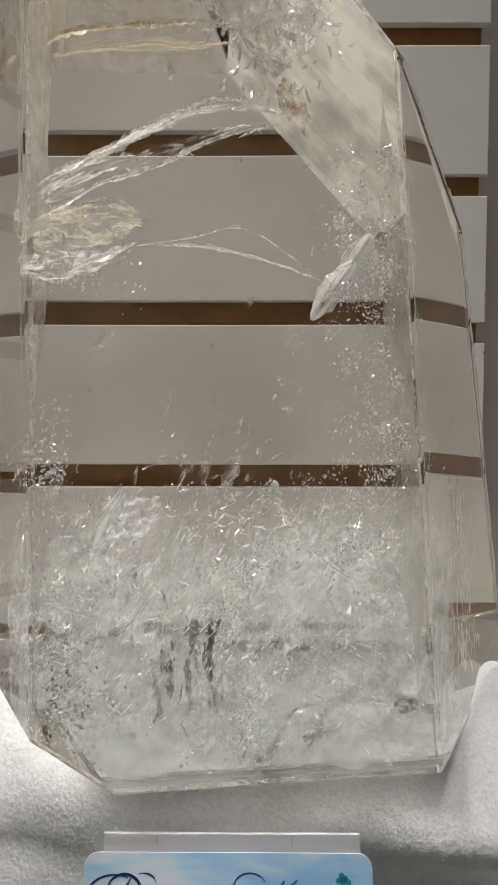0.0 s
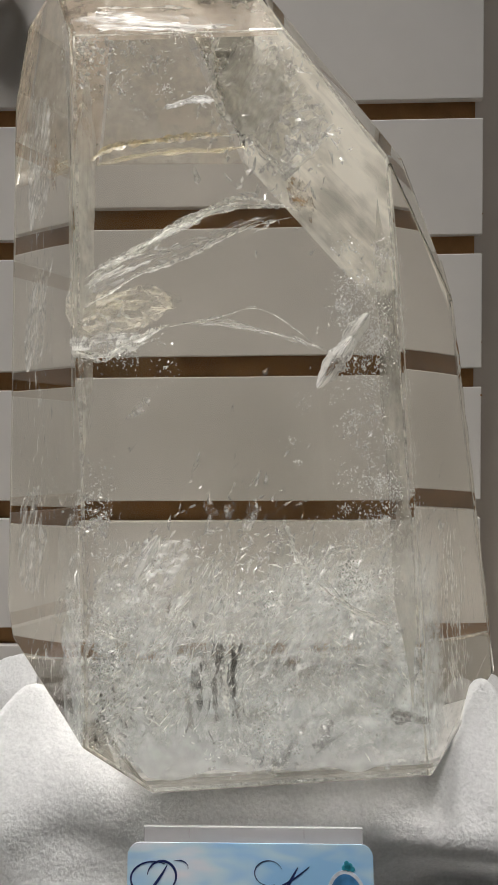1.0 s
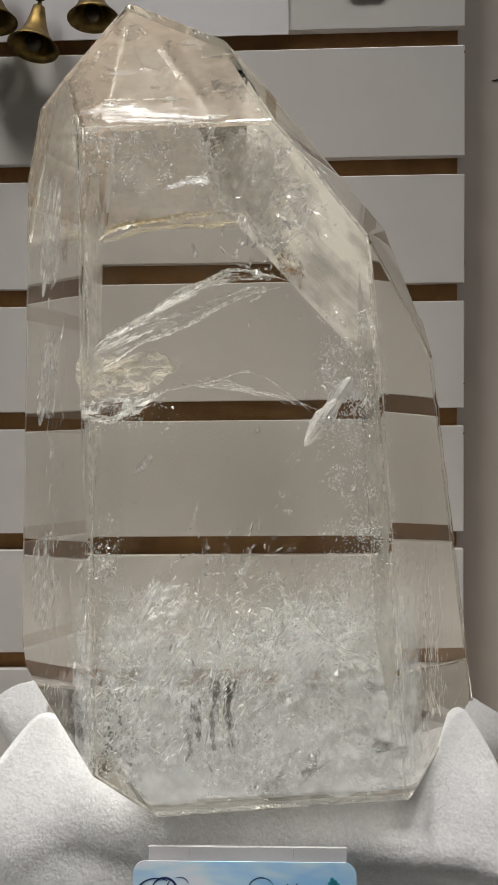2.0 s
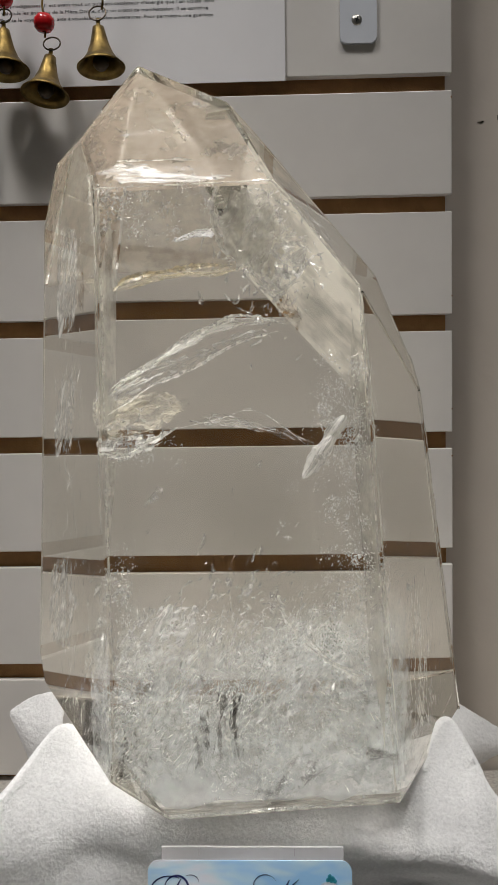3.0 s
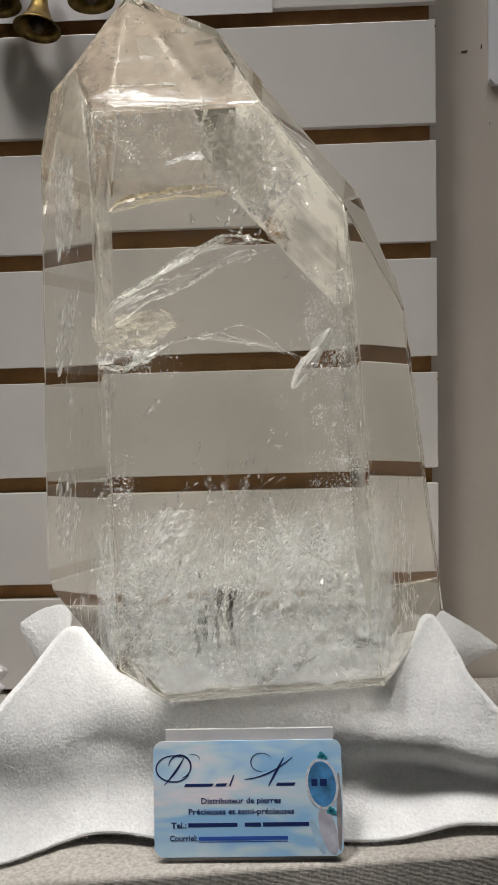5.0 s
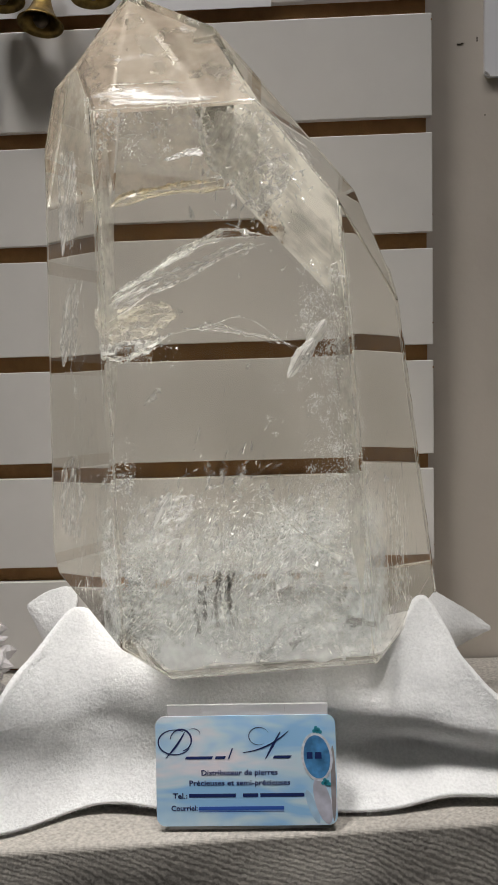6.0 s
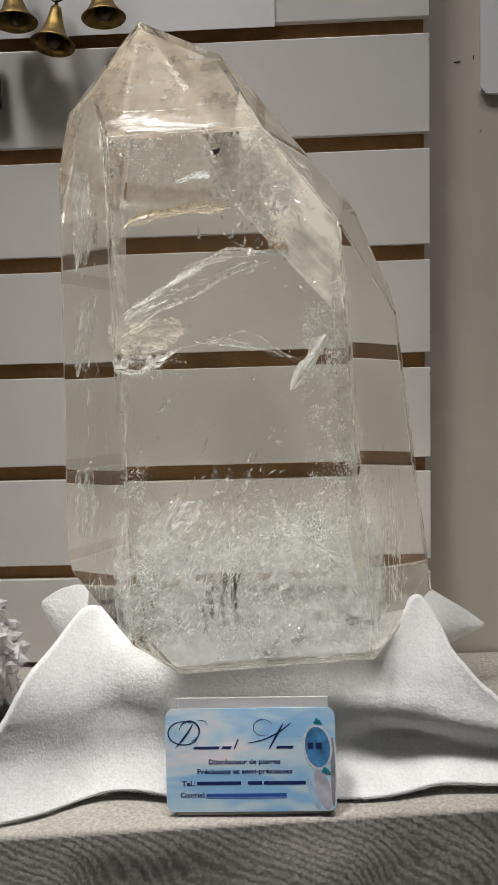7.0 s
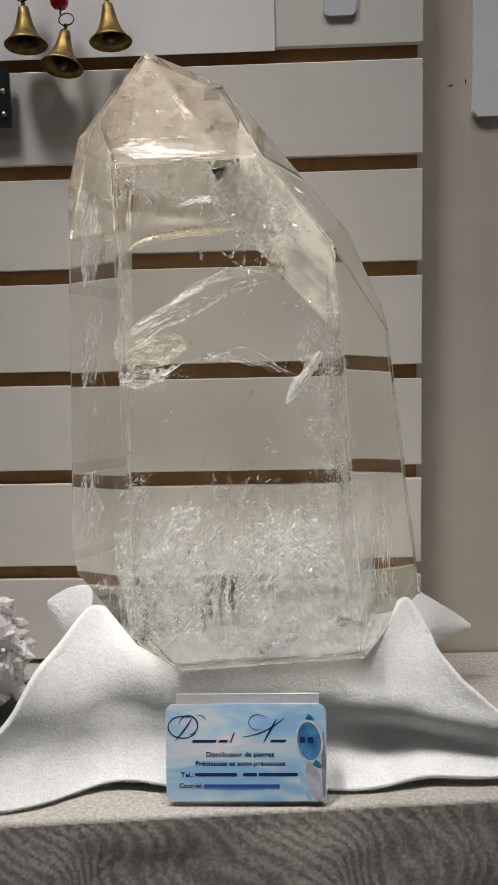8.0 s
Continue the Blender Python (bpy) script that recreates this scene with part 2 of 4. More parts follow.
def grid(nu, nv, at):
    bm = bmesh.new()
    rows = [[bm.verts.new(at(i / (nu - 1), j / (nv - 1))) for i in range(nu)] for j in range(nv)]
    for a, b in zip(rows, rows[1:]):
        for i in range(nu - 1):
            bm.faces.new((a[i], a[i + 1], b[i + 1], b[i]))
    return bm


def rounded_plate(w, h, d, r, steps=6):
    """An upright plate with round corners, from (0, 0, 0) to (w, d, h), its front at y 0."""
    bm = bmesh.new()
    ring = []
    for cx, cz, a0 in ((w - r, h - r, 0), (r, h - r, 90), (r, r, 180), (w - r, r, 270)):
        for k in range(steps + 1):
            a = radians(a0 + 90 * k / steps)
            ring.append((cx + r * math.cos(a), cz + r * math.sin(a)))
    front = [bm.verts.new((x, 0, z)) for x, z in ring]
    back = [bm.verts.new((x, d, z)) for x, z in ring]
    bm.faces.new(front)
    bm.faces.new(back[::-1])
    for k in range(len(ring)):
        j = (k + 1) % len(ring)
        bm.faces.new((front[k], back[k], back[j], front[j]))
    return bm


def writing(text, size, mat, parent, x, y, z, name="lettering", width=None, bold=0.018):
    """Upright letters that face -y, as a thin mesh."""
    data = bpy.data.curves.new(name, "FONT")
    data.body, data.size, data.extrude, data.resolution_u, data.offset = text, size, 0.00004, 2, size * bold
    ob = new(name, data)
    bpy.context.view_layer.update()
    me = bpy.data.meshes.new_from_object(ob.evaluated_get(bpy.context.evaluated_depsgraph_get()))
    bpy.data.objects.remove(ob)
    if width:
        xs = [v.co.x for v in me.vertices]
        k = width / (max(xs) - min(xs))
        me.transform(Matrix.Diagonal((k, 1, 1, 1)))
    me.transform(pose(x, y, z, 90))
    me.materials.clear()
    me.materials.append(mat)
    made = new(name, me)
    made.parent = parent
    return made


def lerp_table(rows, x):
    if x <= rows[0][0]:
        return rows[0][1]
    for (x0, a), (x1, b) in zip(rows, rows[1:]):
        if x <= x1:
            f = (x - x0) / (x1 - x0)
            f = f * f * (3 - 2 * f) * 0.3 + f * 0.7
            return a + (b - a) * f
    return rows[-1][1]


def eased(rows, x, reach):
    return sum(lerp_table(rows, x + k * reach) * w for k, w in ((-2, 1), (-1, 2), (0, 3), (1, 2), (2, 1))) / 9


def rough(p, scale, amount):
    return noise.noise(Vector(p) * scale) * amount


# ---- the room ----
WALL_Y = 0.4585
SLAT_Y = 0.4395
PITCH = 0.0762
GAP = 0.0108
TABLE_Z = 0.892

wall_north = tagged(mesh_ob("wall_north", box(-2.4, 2.4, WALL_Y, WALL_Y + 0.12, 0, 2.6), PLASTER), "greige painted wall behind the display", "wall", kind="structure")
tagged(mesh_ob("wall_south", box(-2.4, 2.4, -3.12, -3.0, 0, 2.6), SHOP), "plain taupe painted wall of the shop", "wall", kind="structure")
tagged(mesh_ob("wall_west", box(-2.52, -2.4, -3.12, WALL_Y + 0.12, 0, 2.6), SHOP), "plain taupe painted wall of the shop", "wall", kind="structure")
tagged(mesh_ob("wall_east", box(2.4, 2.52, -3.12, WALL_Y + 0.12, 0, 2.6), SHOP), "plain taupe painted wall of the shop", "wall", kind="structure")
tagged(mesh_ob("floor", box(-2.52, 2.52, -3.12, WALL_Y + 0.12, -0.1, 0), CARPET), "dark grey carpeted shop floor", "floor", kind="structure")
tagged(mesh_ob("ceiling", box(-2.52, 2.52, -3.12, WALL_Y + 0.12, 2.6, 2.7), PAINT), "plain white shop ceiling", "ceiling", kind="structure")

# slatwall: fibreboard core with white laminated slats
slatwall = tagged(new("slatwall"), "white laminate slatwall with brown grooves on wall", "slatwall", kind="structure")
part("core", box(-1.6, 0.1178, SLAT_Y + 0.0075, WALL_Y - 0.0005, 0.86, 2.0), MDF, slatwall, "raw brown fibreboard core")
slat_bm = box(-1.6, 0.1207, SLAT_Y, SLAT_Y + 0.006, 0, PITCH - GAP, 0.0005)
slat_mesh = None
for k in range(-3, 9):
    z = 1.1245 + PITCH * k
    if slat_mesh is None:
        first = part("slat", slat_bm, LAMINATE, slatwall)
        slat_mesh = first.data
    else:
        first = new("slat", slat_mesh)
        first.parent = slatwall
    first.location.z = z

chips = random.Random(4)
for k in range(-3, 5):
    for _ in range(1):
        z = 1.1245 + PITCH * k + chips.uniform(0.0, PITCH - GAP)
        part("chip", box(0.1203 - chips.uniform(0, 0.0003), 0.12085, SLAT_Y - 0.0003, SLAT_Y + 0.003, z, z + chips.uniform(0.0004, 0.0012)), MDF, slatwall)


# ---- table and cloth ----
def edge_y(x):
    return 0.229 + 0.09 * (x + 0.05)


def cloth_at(u, v):
    """Along the cloth from the wall over a rounded edge and down the front."""
    x = -0.9 + 1.9 * u
    e = edge_y(x)
    back, bend = WALL_Y - 0.003, 0.0028
    arc_length = bend * math.pi / 2
    top = back - e - bend
    if v < 0.35:
        s = (top - 0.004) * v / 0.35
    elif v < 0.6:
        s = top - 0.004 + (arc_length + 0.008) * (v - 0.35) / 0.25
    else:
        s = top + arc_length + 0.004 + 0.55 * ((v - 0.6) / 0.4) ** 1.5
    a = min(max((s - top) / bend, 0), math.pi / 2)
    flat_run, drop = min(s, top), max(s - top - arc_length, 0)
    y, z = back - flat_run - bend * math.sin(a), TABLE_Z - bend * (1 - math.cos(a)) - drop
    lift = rough((x, s, 1), 18, 0.0010) + rough((x * 0.6, s, 4), 60, 0.0004) + rough((x, s * 0.5, 2), 34, 0.0022) * min(1, drop * 40)
    lift += (0.004 * math.sin(x * 23 + 0.7) + 0.003 * math.sin(x * 41)) * min(1, drop * 5) + 0.03 * drop
    return Vector((x, y - lift * math.sin(a), z + lift * math.cos(a)))


tagged(mesh_ob("tablecloth", grid(240, 260, cloth_at), LINEN, smooth=True), "grey linen tablecloth hanging over the table edge", "tablecloth")
table = tagged(new("display_table"), "plain display table under a grey linen cloth", "table")
part("tabletop", box(-0.88, 0.98, 0.30, WALL_Y - 0.006, TABLE_Z - 0.035, TABLE_Z - 0.004), PAINT, table)
for x in (-0.84, 0.94):
    for y in (0.32, 0.43):
        part("leg", box(x - 0.02, x + 0.02, y - 0.02, y + 0.02, 0, TABLE_Z - 0.035), PAINT, table)


# ---- felt under the crystal ----
RIDGE = [(-0.24, 0.897), (-0.185, 0.899), (-0.162, 0.910), (-0.142, 0.935), (-0.125, 0.962), (-0.103, 0.987), (-0.092, 0.984), (-0.075, 0.974), (-0.045, 0.962), (0.05, 0.963),
         (0.07, 0.972), (0.0885, 0.9885), (0.096, 0.977), (0.103, 0.962), (0.119, 0.946), (0.137, 0.930), (0.17, 0.910), (0.24, 0.897)]
HEM_Z = [(-0.2, 0.8935), (-0.10, 0.8935), (-0.085, 0.898), (-0.06, 0.897), (-0.03, 0.8935), (0.04, 0.8935), (0.075, 0.8945), (0.088, 0.898), (0.13, 0.8965), (0.2, 0.8935)]
HEM_Y = [(-0.24, 0.222), (-0.143, 0.229), (-0.126, 0.234), (-0.108, 0.246), (-0.091, 0.256), (-0.054, 0.248), (0.039, 0.251), (0.063, 0.250), (0.086, 0.257), (0.125, 0.252), (0.24, 0.258)]


def felt_at(u, v):
    x = -0.215 + 0.43 * u
    rz, hy, hz = eased(RIDGE, x, 0.0018), eased(HEM_Y, x, 0.011), eased(HEM_Z, x, 0.008)

    def front(z):
        g = min(max((z - hz) / 0.093, 0), 1)
        low, high = min(1, g / 0.30), max(0, (g - 0.48) / 0.52)
        y = hy + 0.017 * low * (2 - low) + 0.033 * high ** 1.6
        # a deep fold beside the card, and a hollow under the crystal's cut corner
        side = 1 / (1 + math.exp(-(x - 0.052) / 0.006))
        s = z - (0.934 - 0.18 * (x - 0.06))
        y += side * (0.010 * math.exp(-((s + 0.016) / 0.013) ** 2) - 0.007 * math.exp(-((s - 0.004) / 0.011) ** 2))
        y += 0.004 * math.exp(-((x + 0.076) / 0.028) ** 2) * math.exp(-((z - 0.938) / 0.014) ** 2)
        y -= 0.014 / (1 + math.exp((abs(x - 0.005) - 0.062) / 0.012)) / (1 + math.exp(-(z - 0.944) / 0.008))
        return y

    if v < 0.55:
        z = hz + (rz - hz) * (v / 0.55) ** 0.9
        y = front(z)
    else:
        f = (v - 0.55) / 0.45
        ry = front(rz)
        y = ry + (0.425 - ry) * f * (0.08 + 0.92 / (1 + math.exp((abs(x) - 0.112) / 0.004)))
        base = 0.9665 if abs(x) < 0.1 else max(hz, rz - 0.06)
        z = rz + (min(base, rz) - rz) * min(1, f * 4)
        z += (0.8935 - z) * max(0, (f - 0.75) / 0.25) ** 2
    p = (x, y, z)
    y += rough(p, 22, 0.0035) + rough(p, 90, 0.0003) + rough(p, 300, 0.00012) + rough(p, 640, 0.00010)
    z += rough((z, x, y), 25, 0.002) * min(1, v * 6) + rough((y, z, x), 380, 0.00008)
    return Vector((x, y, z))


felt = mesh_ob("felt_cloth", grid(760, 420, felt_at), FELT, smooth=True)
tagged(felt, "thick white felt cloth draped over a riser under the crystal", "cloth")
thick = felt.modifiers.new("thickness", "SOLIDIFY")
thick.thickness, thick.offset = 0.0025, 1

# riser below the felt
tagged(mesh_ob("riser_block", box(-0.085, 0.085, 0.285, 0.41, TABLE_Z + 0.002, 0.955, 0.004), PAINT), "small white riser block hidden under the felt", "riser")


# ---- the quartz point ----
def facet(a, b, c):
    a, b, c = Vector(a), Vector(b), Vector(c)
    n = (b - a).cross(c - a).normalized()
    if n.dot(Vector((-0.01, 0.33, 1.10)) - a) > 0:
        n = -n
    return a, n


def front_y(x, z, depth=0.0):
    return 0.236 + 0.11 * (x + 0.04) + 0.115 * (z - 0.972) + depth


CBL, CBR, CLL = (-0.0409, 0.2357, 0.9705), (0.0576, 0.2468, 0.9725), (-0.0654, 0.2349, 0.9869)
TL, TR, D, C = (-0.0722, 0.2634, 1.2410), (0.0058, 0.2723, 1.2452), (0.0132, 0.2724, 1.2374), (0.0451, 0.2713, 1.1973)
APEX, A2 = (-0.0600, 0.3150, 1.3140), (-0.0086, 0.3050, 1.2838)
V1, W1 = (-0.0800, 0.2760, 1.2670), (-0.1030, 0.3110, 1.2630)
LM, L4, L3 = (-0.1165, 0.325, 1.12), (-0.112, 0.322, 0.999), (-0.1215, 0.326, 1.02)
S2, S3, S4, S6, S7 = (0.0595, 0.340, 1.2114), (0.0702, 0.330, 1.183), (0.082, 0.330, 1.145), (0.0985, 0.335, 1.006), (0.0995, 0.335, 0.991)
AB, BB = (-0.016, 0.408, 1.215), (0.047, 0.407, 1.146)
BACK = 0.142
FACETS = [
    facet(CBL, CBR, (0.0, front_y(0.0, 1.2), 1.2)),                                        # broad front
    facet((0, front_y(0, 1, BACK), 1), (0.05, front_y(0.05, 1, BACK), 1), (0, front_y(0, 1.2, BACK), 1.2)),
    facet(TL, CLL, LM), facet(C, CBR, S6),                                                 # flanks
    facet(LM, (-0.1185, 0.325, 1.05), (-0.096, 0.392, 1.1)), facet(S4, S6, (0.0545, 0.402, 1.1)),
    facet(TL, TR, APEX), facet(D, C, A2), facet(APEX, V1, W1),                             # tip
    facet(APEX, (-0.085, front_y(-0.085, 1.213, BACK), 1.213), AB), facet(AB, BB, (0.0569, 0.312, 1.2085)),
    facet(W1, APEX, (-0.092, 0.39, 1.215)),
    facet(CBL, CBR, (0.0, 0.38, 0.983)), facet(CBL, CLL, L4), facet(L4, L3, (-0.10, 0.390, 1.01)),
    facet(S3, S4, (0.0475, 0.2715, 1.188)), facet(APEX, A2, AB),
]


def crystal_body(shrink=0.0):
    bm = box(-0.3, 0.3, 0.0, 0.6, 0.8, 1.5)
    for p, n in FACETS:
        cut = bmesh.ops.bisect_plane(bm, geom=bm.verts[:] + bm.edges[:] + bm.faces[:], plane_co=p - n * shrink, plane_no=n, clear_outer=True, dist=1e-6)
        edges = [g for g in cut["geom_cut"] if isinstance(g, bmesh.types.BMEdge)]
        if edges:
            bmesh.ops.edgeloop_fill(bm, edges=edges)
    bmesh.ops.remove_doubles(bm, verts=bm.verts[:], dist=2e-4)
    return bm


crystal = tagged(new("quartz_crystal"), "large clear polished quartz point standing on white felt", "crystal")
body_bm = crystal_body()
bmesh.ops.bevel(body_bm, geom=body_bm.edges[:], offset=0.0009, segments=2, affect="EDGES", profile=0.5)
body = part("polished_body", body_bm, CLEAR, crystal, "clear quartz with polished facets")
body.visible_shadow = False


def shared_edge(i, j):
    """The two ends of the edge where two facets meet."""
    bm = crystal_body()
    bm.normal_update()
    ends = []
    for e in bm.edges:
        ns = [f.normal for f in e.link_faces]
        if len(ns) == 2 and any(a.dot(FACETS[i][1]) > 0.9995 and b.dot(FACETS[j][1]) > 0.9995 for a, b in (ns, ns[::-1])):
            ends.append([v.co.copy() for v in e.verts])
    bm.free()
    return ends


def chipped_edge(i, j, radius, seed):
    """A rounded, chipped glassy bead along an edge of the polished body."""
    for a, b in shared_edge(i, j):
        pts = [a.lerp(b, k / 90) for k in range(91)]
        sizes = [0.55 + 0.55 * abs(noise.noise(p * 60 + Vector((seed, 0, 0)))) + 0.25 * abs(noise.noise(p * 300)) for p in pts]
        part("chipped_edge", tube(pts, radius, 7, taper=sizes), CLEAR, crystal, "chipped glittering edge", True).visible_shadow = False


chipped_edge(3, 5, 0.0012, 1)
chipped_edge(3, 15, 0.0010, 2)
chipped_edge(15, 5, 0.0010, 3)

# slab added inside the base to shade the felt; the body casts none
base_bm = crystal_body(0.0008)
p, n = FACETS[12]
bmesh.ops.bisect_plane(base_bm, geom=base_bm.verts[:] + base_bm.edges[:] + base_bm.faces[:], plane_co=p - n * 0.0020, plane_no=-n, clear_outer=True, dist=1e-6)
bmesh.ops.holes_fill(base_bm, edges=base_bm.edges[:], sides=0)
for depth, way in ((0.058, 1), (0.010, -1)):
    cut = bmesh.ops.bisect_plane(base_bm, geom=base_bm.verts[:] + base_bm.edges[:] + base_bm.faces[:], plane_co=(0, front_y(0, 0.97, depth), 0.97), plane_no=(-0.11 * way, way, 0), clear_outer=True, dist=1e-6)
    bmesh.ops.edgeloop_fill(base_bm, edges=[g for g in cut["geom_cut"] if isinstance(g, bmesh.types.BMEdge)])
part("base_shade_slab", base_bm, GROUND, crystal, "cloudy ground slab added in the base to shade the felt")


def inside(p, margin=0.002):
    return all((Vector(p) - a).dot(n) < -margin for a, n in FACETS)


def flakes(count, spot, size, tilt=1.0, seed=1, slim=0.55, lean=None):
    """Small crumpled scales at the places that spot() gives, kept within the crystal."""
    r = random.Random(seed)
    bm = bmesh.new()
    made = 0
    for _ in range(count * 6):
        if made >= count:
            break
        x, z, depth = spot(r)
        c = Vector((x, front_y(x, z, depth), z))
        s = size * r.uniform(0.35, 1.0) ** 1.5
        if not inside(c, s * 0.7 + 0.001):
            continue
        spin = r.uniform(-3, 3) if lean is None else -lean + r.gauss(0, 0.35)
        m = Euler((r.uniform(-1.2, 1.2) * tilt, spin, r.uniform(-1.2, 1.2) * tilt)).to_matrix()
        n = r.randint(4, 7)
        ring = []
        for k in range(n):
            a = 2 * math.pi * (k + r.uniform(-0.3, 0.3)) / n
            ring.append(bm.verts.new(c + m @ Vector((s * math.cos(a) * r.uniform(0.4, 1), s * 0.15 * r.uniform(-1, 1), s * slim * math.sin(a) * r.uniform(0.4, 1)))))
        hub = bm.verts.new(c + m @ Vector((0, s * r.uniform(-0.2, 0.2), 0)))
        for k in range(n):
            bm.faces.new((ring[k], ring[(k + 1) % n], hub))
        made += 1
    return bm


def sheet(name, mat, corners, wave, scale, parent, nu=60, nv=24, seed=0, fray=0.25, label="", streaks=False, arc=0.0):
    """A crumpled fracture between four corners given as (x, z, depth), with a torn outline."""
    cs = [Vector((x, front_y(x, z, d), z)) for x, z, d in corners]
    n = (cs[1] - cs[0]).cross(cs[3] - cs[0]).normalized()
    off = Vector((seed * 3.1, seed * 1.7, seed * 0.9))

    def at(u, v):
        lo = cs[0].lerp(cs[1], u)
        hi = cs[3].lerp(cs[2], u)
        f = fray * (0.5 + noise.noise(Vector((u * 6, seed, 0)))) * (v - 0.5)
        if streaks:
            ends = 5 * min(u, 1 - u) + 0.35 * noise.noise(Vector((u * 14, seed, 5)))
            v = 0.5 + (v - 0.5) * min(1, max(0.06, ends))
        p = lo.lerp(hi, v - f) + Vector((0, 0, arc * 4 * u * (1 - u)))
        if streaks:
            q = Vector((u * scale * 0.05, v * scale * 0.12, 0)) + off
            return p + n * (noise.noise((p + off) * scale * 0.5) + 0.5 * noise.noise(q * 1.7) + 0.2 * noise.noise(q * 4)) * wave
        q = (p + off) * scale
        return p + n * (noise.noise(q) + 0.45 * noise.noise(q * 2.7) + 0.25 * noise.noise(q * 7)) * wave

    bm = grid(nu, nv, at)
    bad = [v for v in bm.verts if not inside(v.co, 0.0012)]
    bmesh.ops.delete(bm, geom=bad, context="VERTS")
    return part(name, bm, mat, parent, label, smooth=True)


# fractures and inclusions of the quartz, and veils that paint its inner reflections
def inner(facet_index, inset, mat, name, label, low=None):
    """A thin veil that lies just within one facet, above the height low if that is given."""
    n = FACETS[facet_index][1]
    bm = crystal_body(inset)
    if low:
        bmesh.ops.bisect_plane(bm, geom=bm.verts[:] + bm.edges[:] + bm.faces[:], plane_co=(0, 0, low), plane_no=(0, 0, -1), clear_outer=True, dist=1e-6)
    bm.normal_update()
    bmesh.ops.delete(bm, geom=[f for f in bm.faces if f.normal.dot(n) < 0.999], context="FACES")
    return part(name, bm, mat, crystal, label)


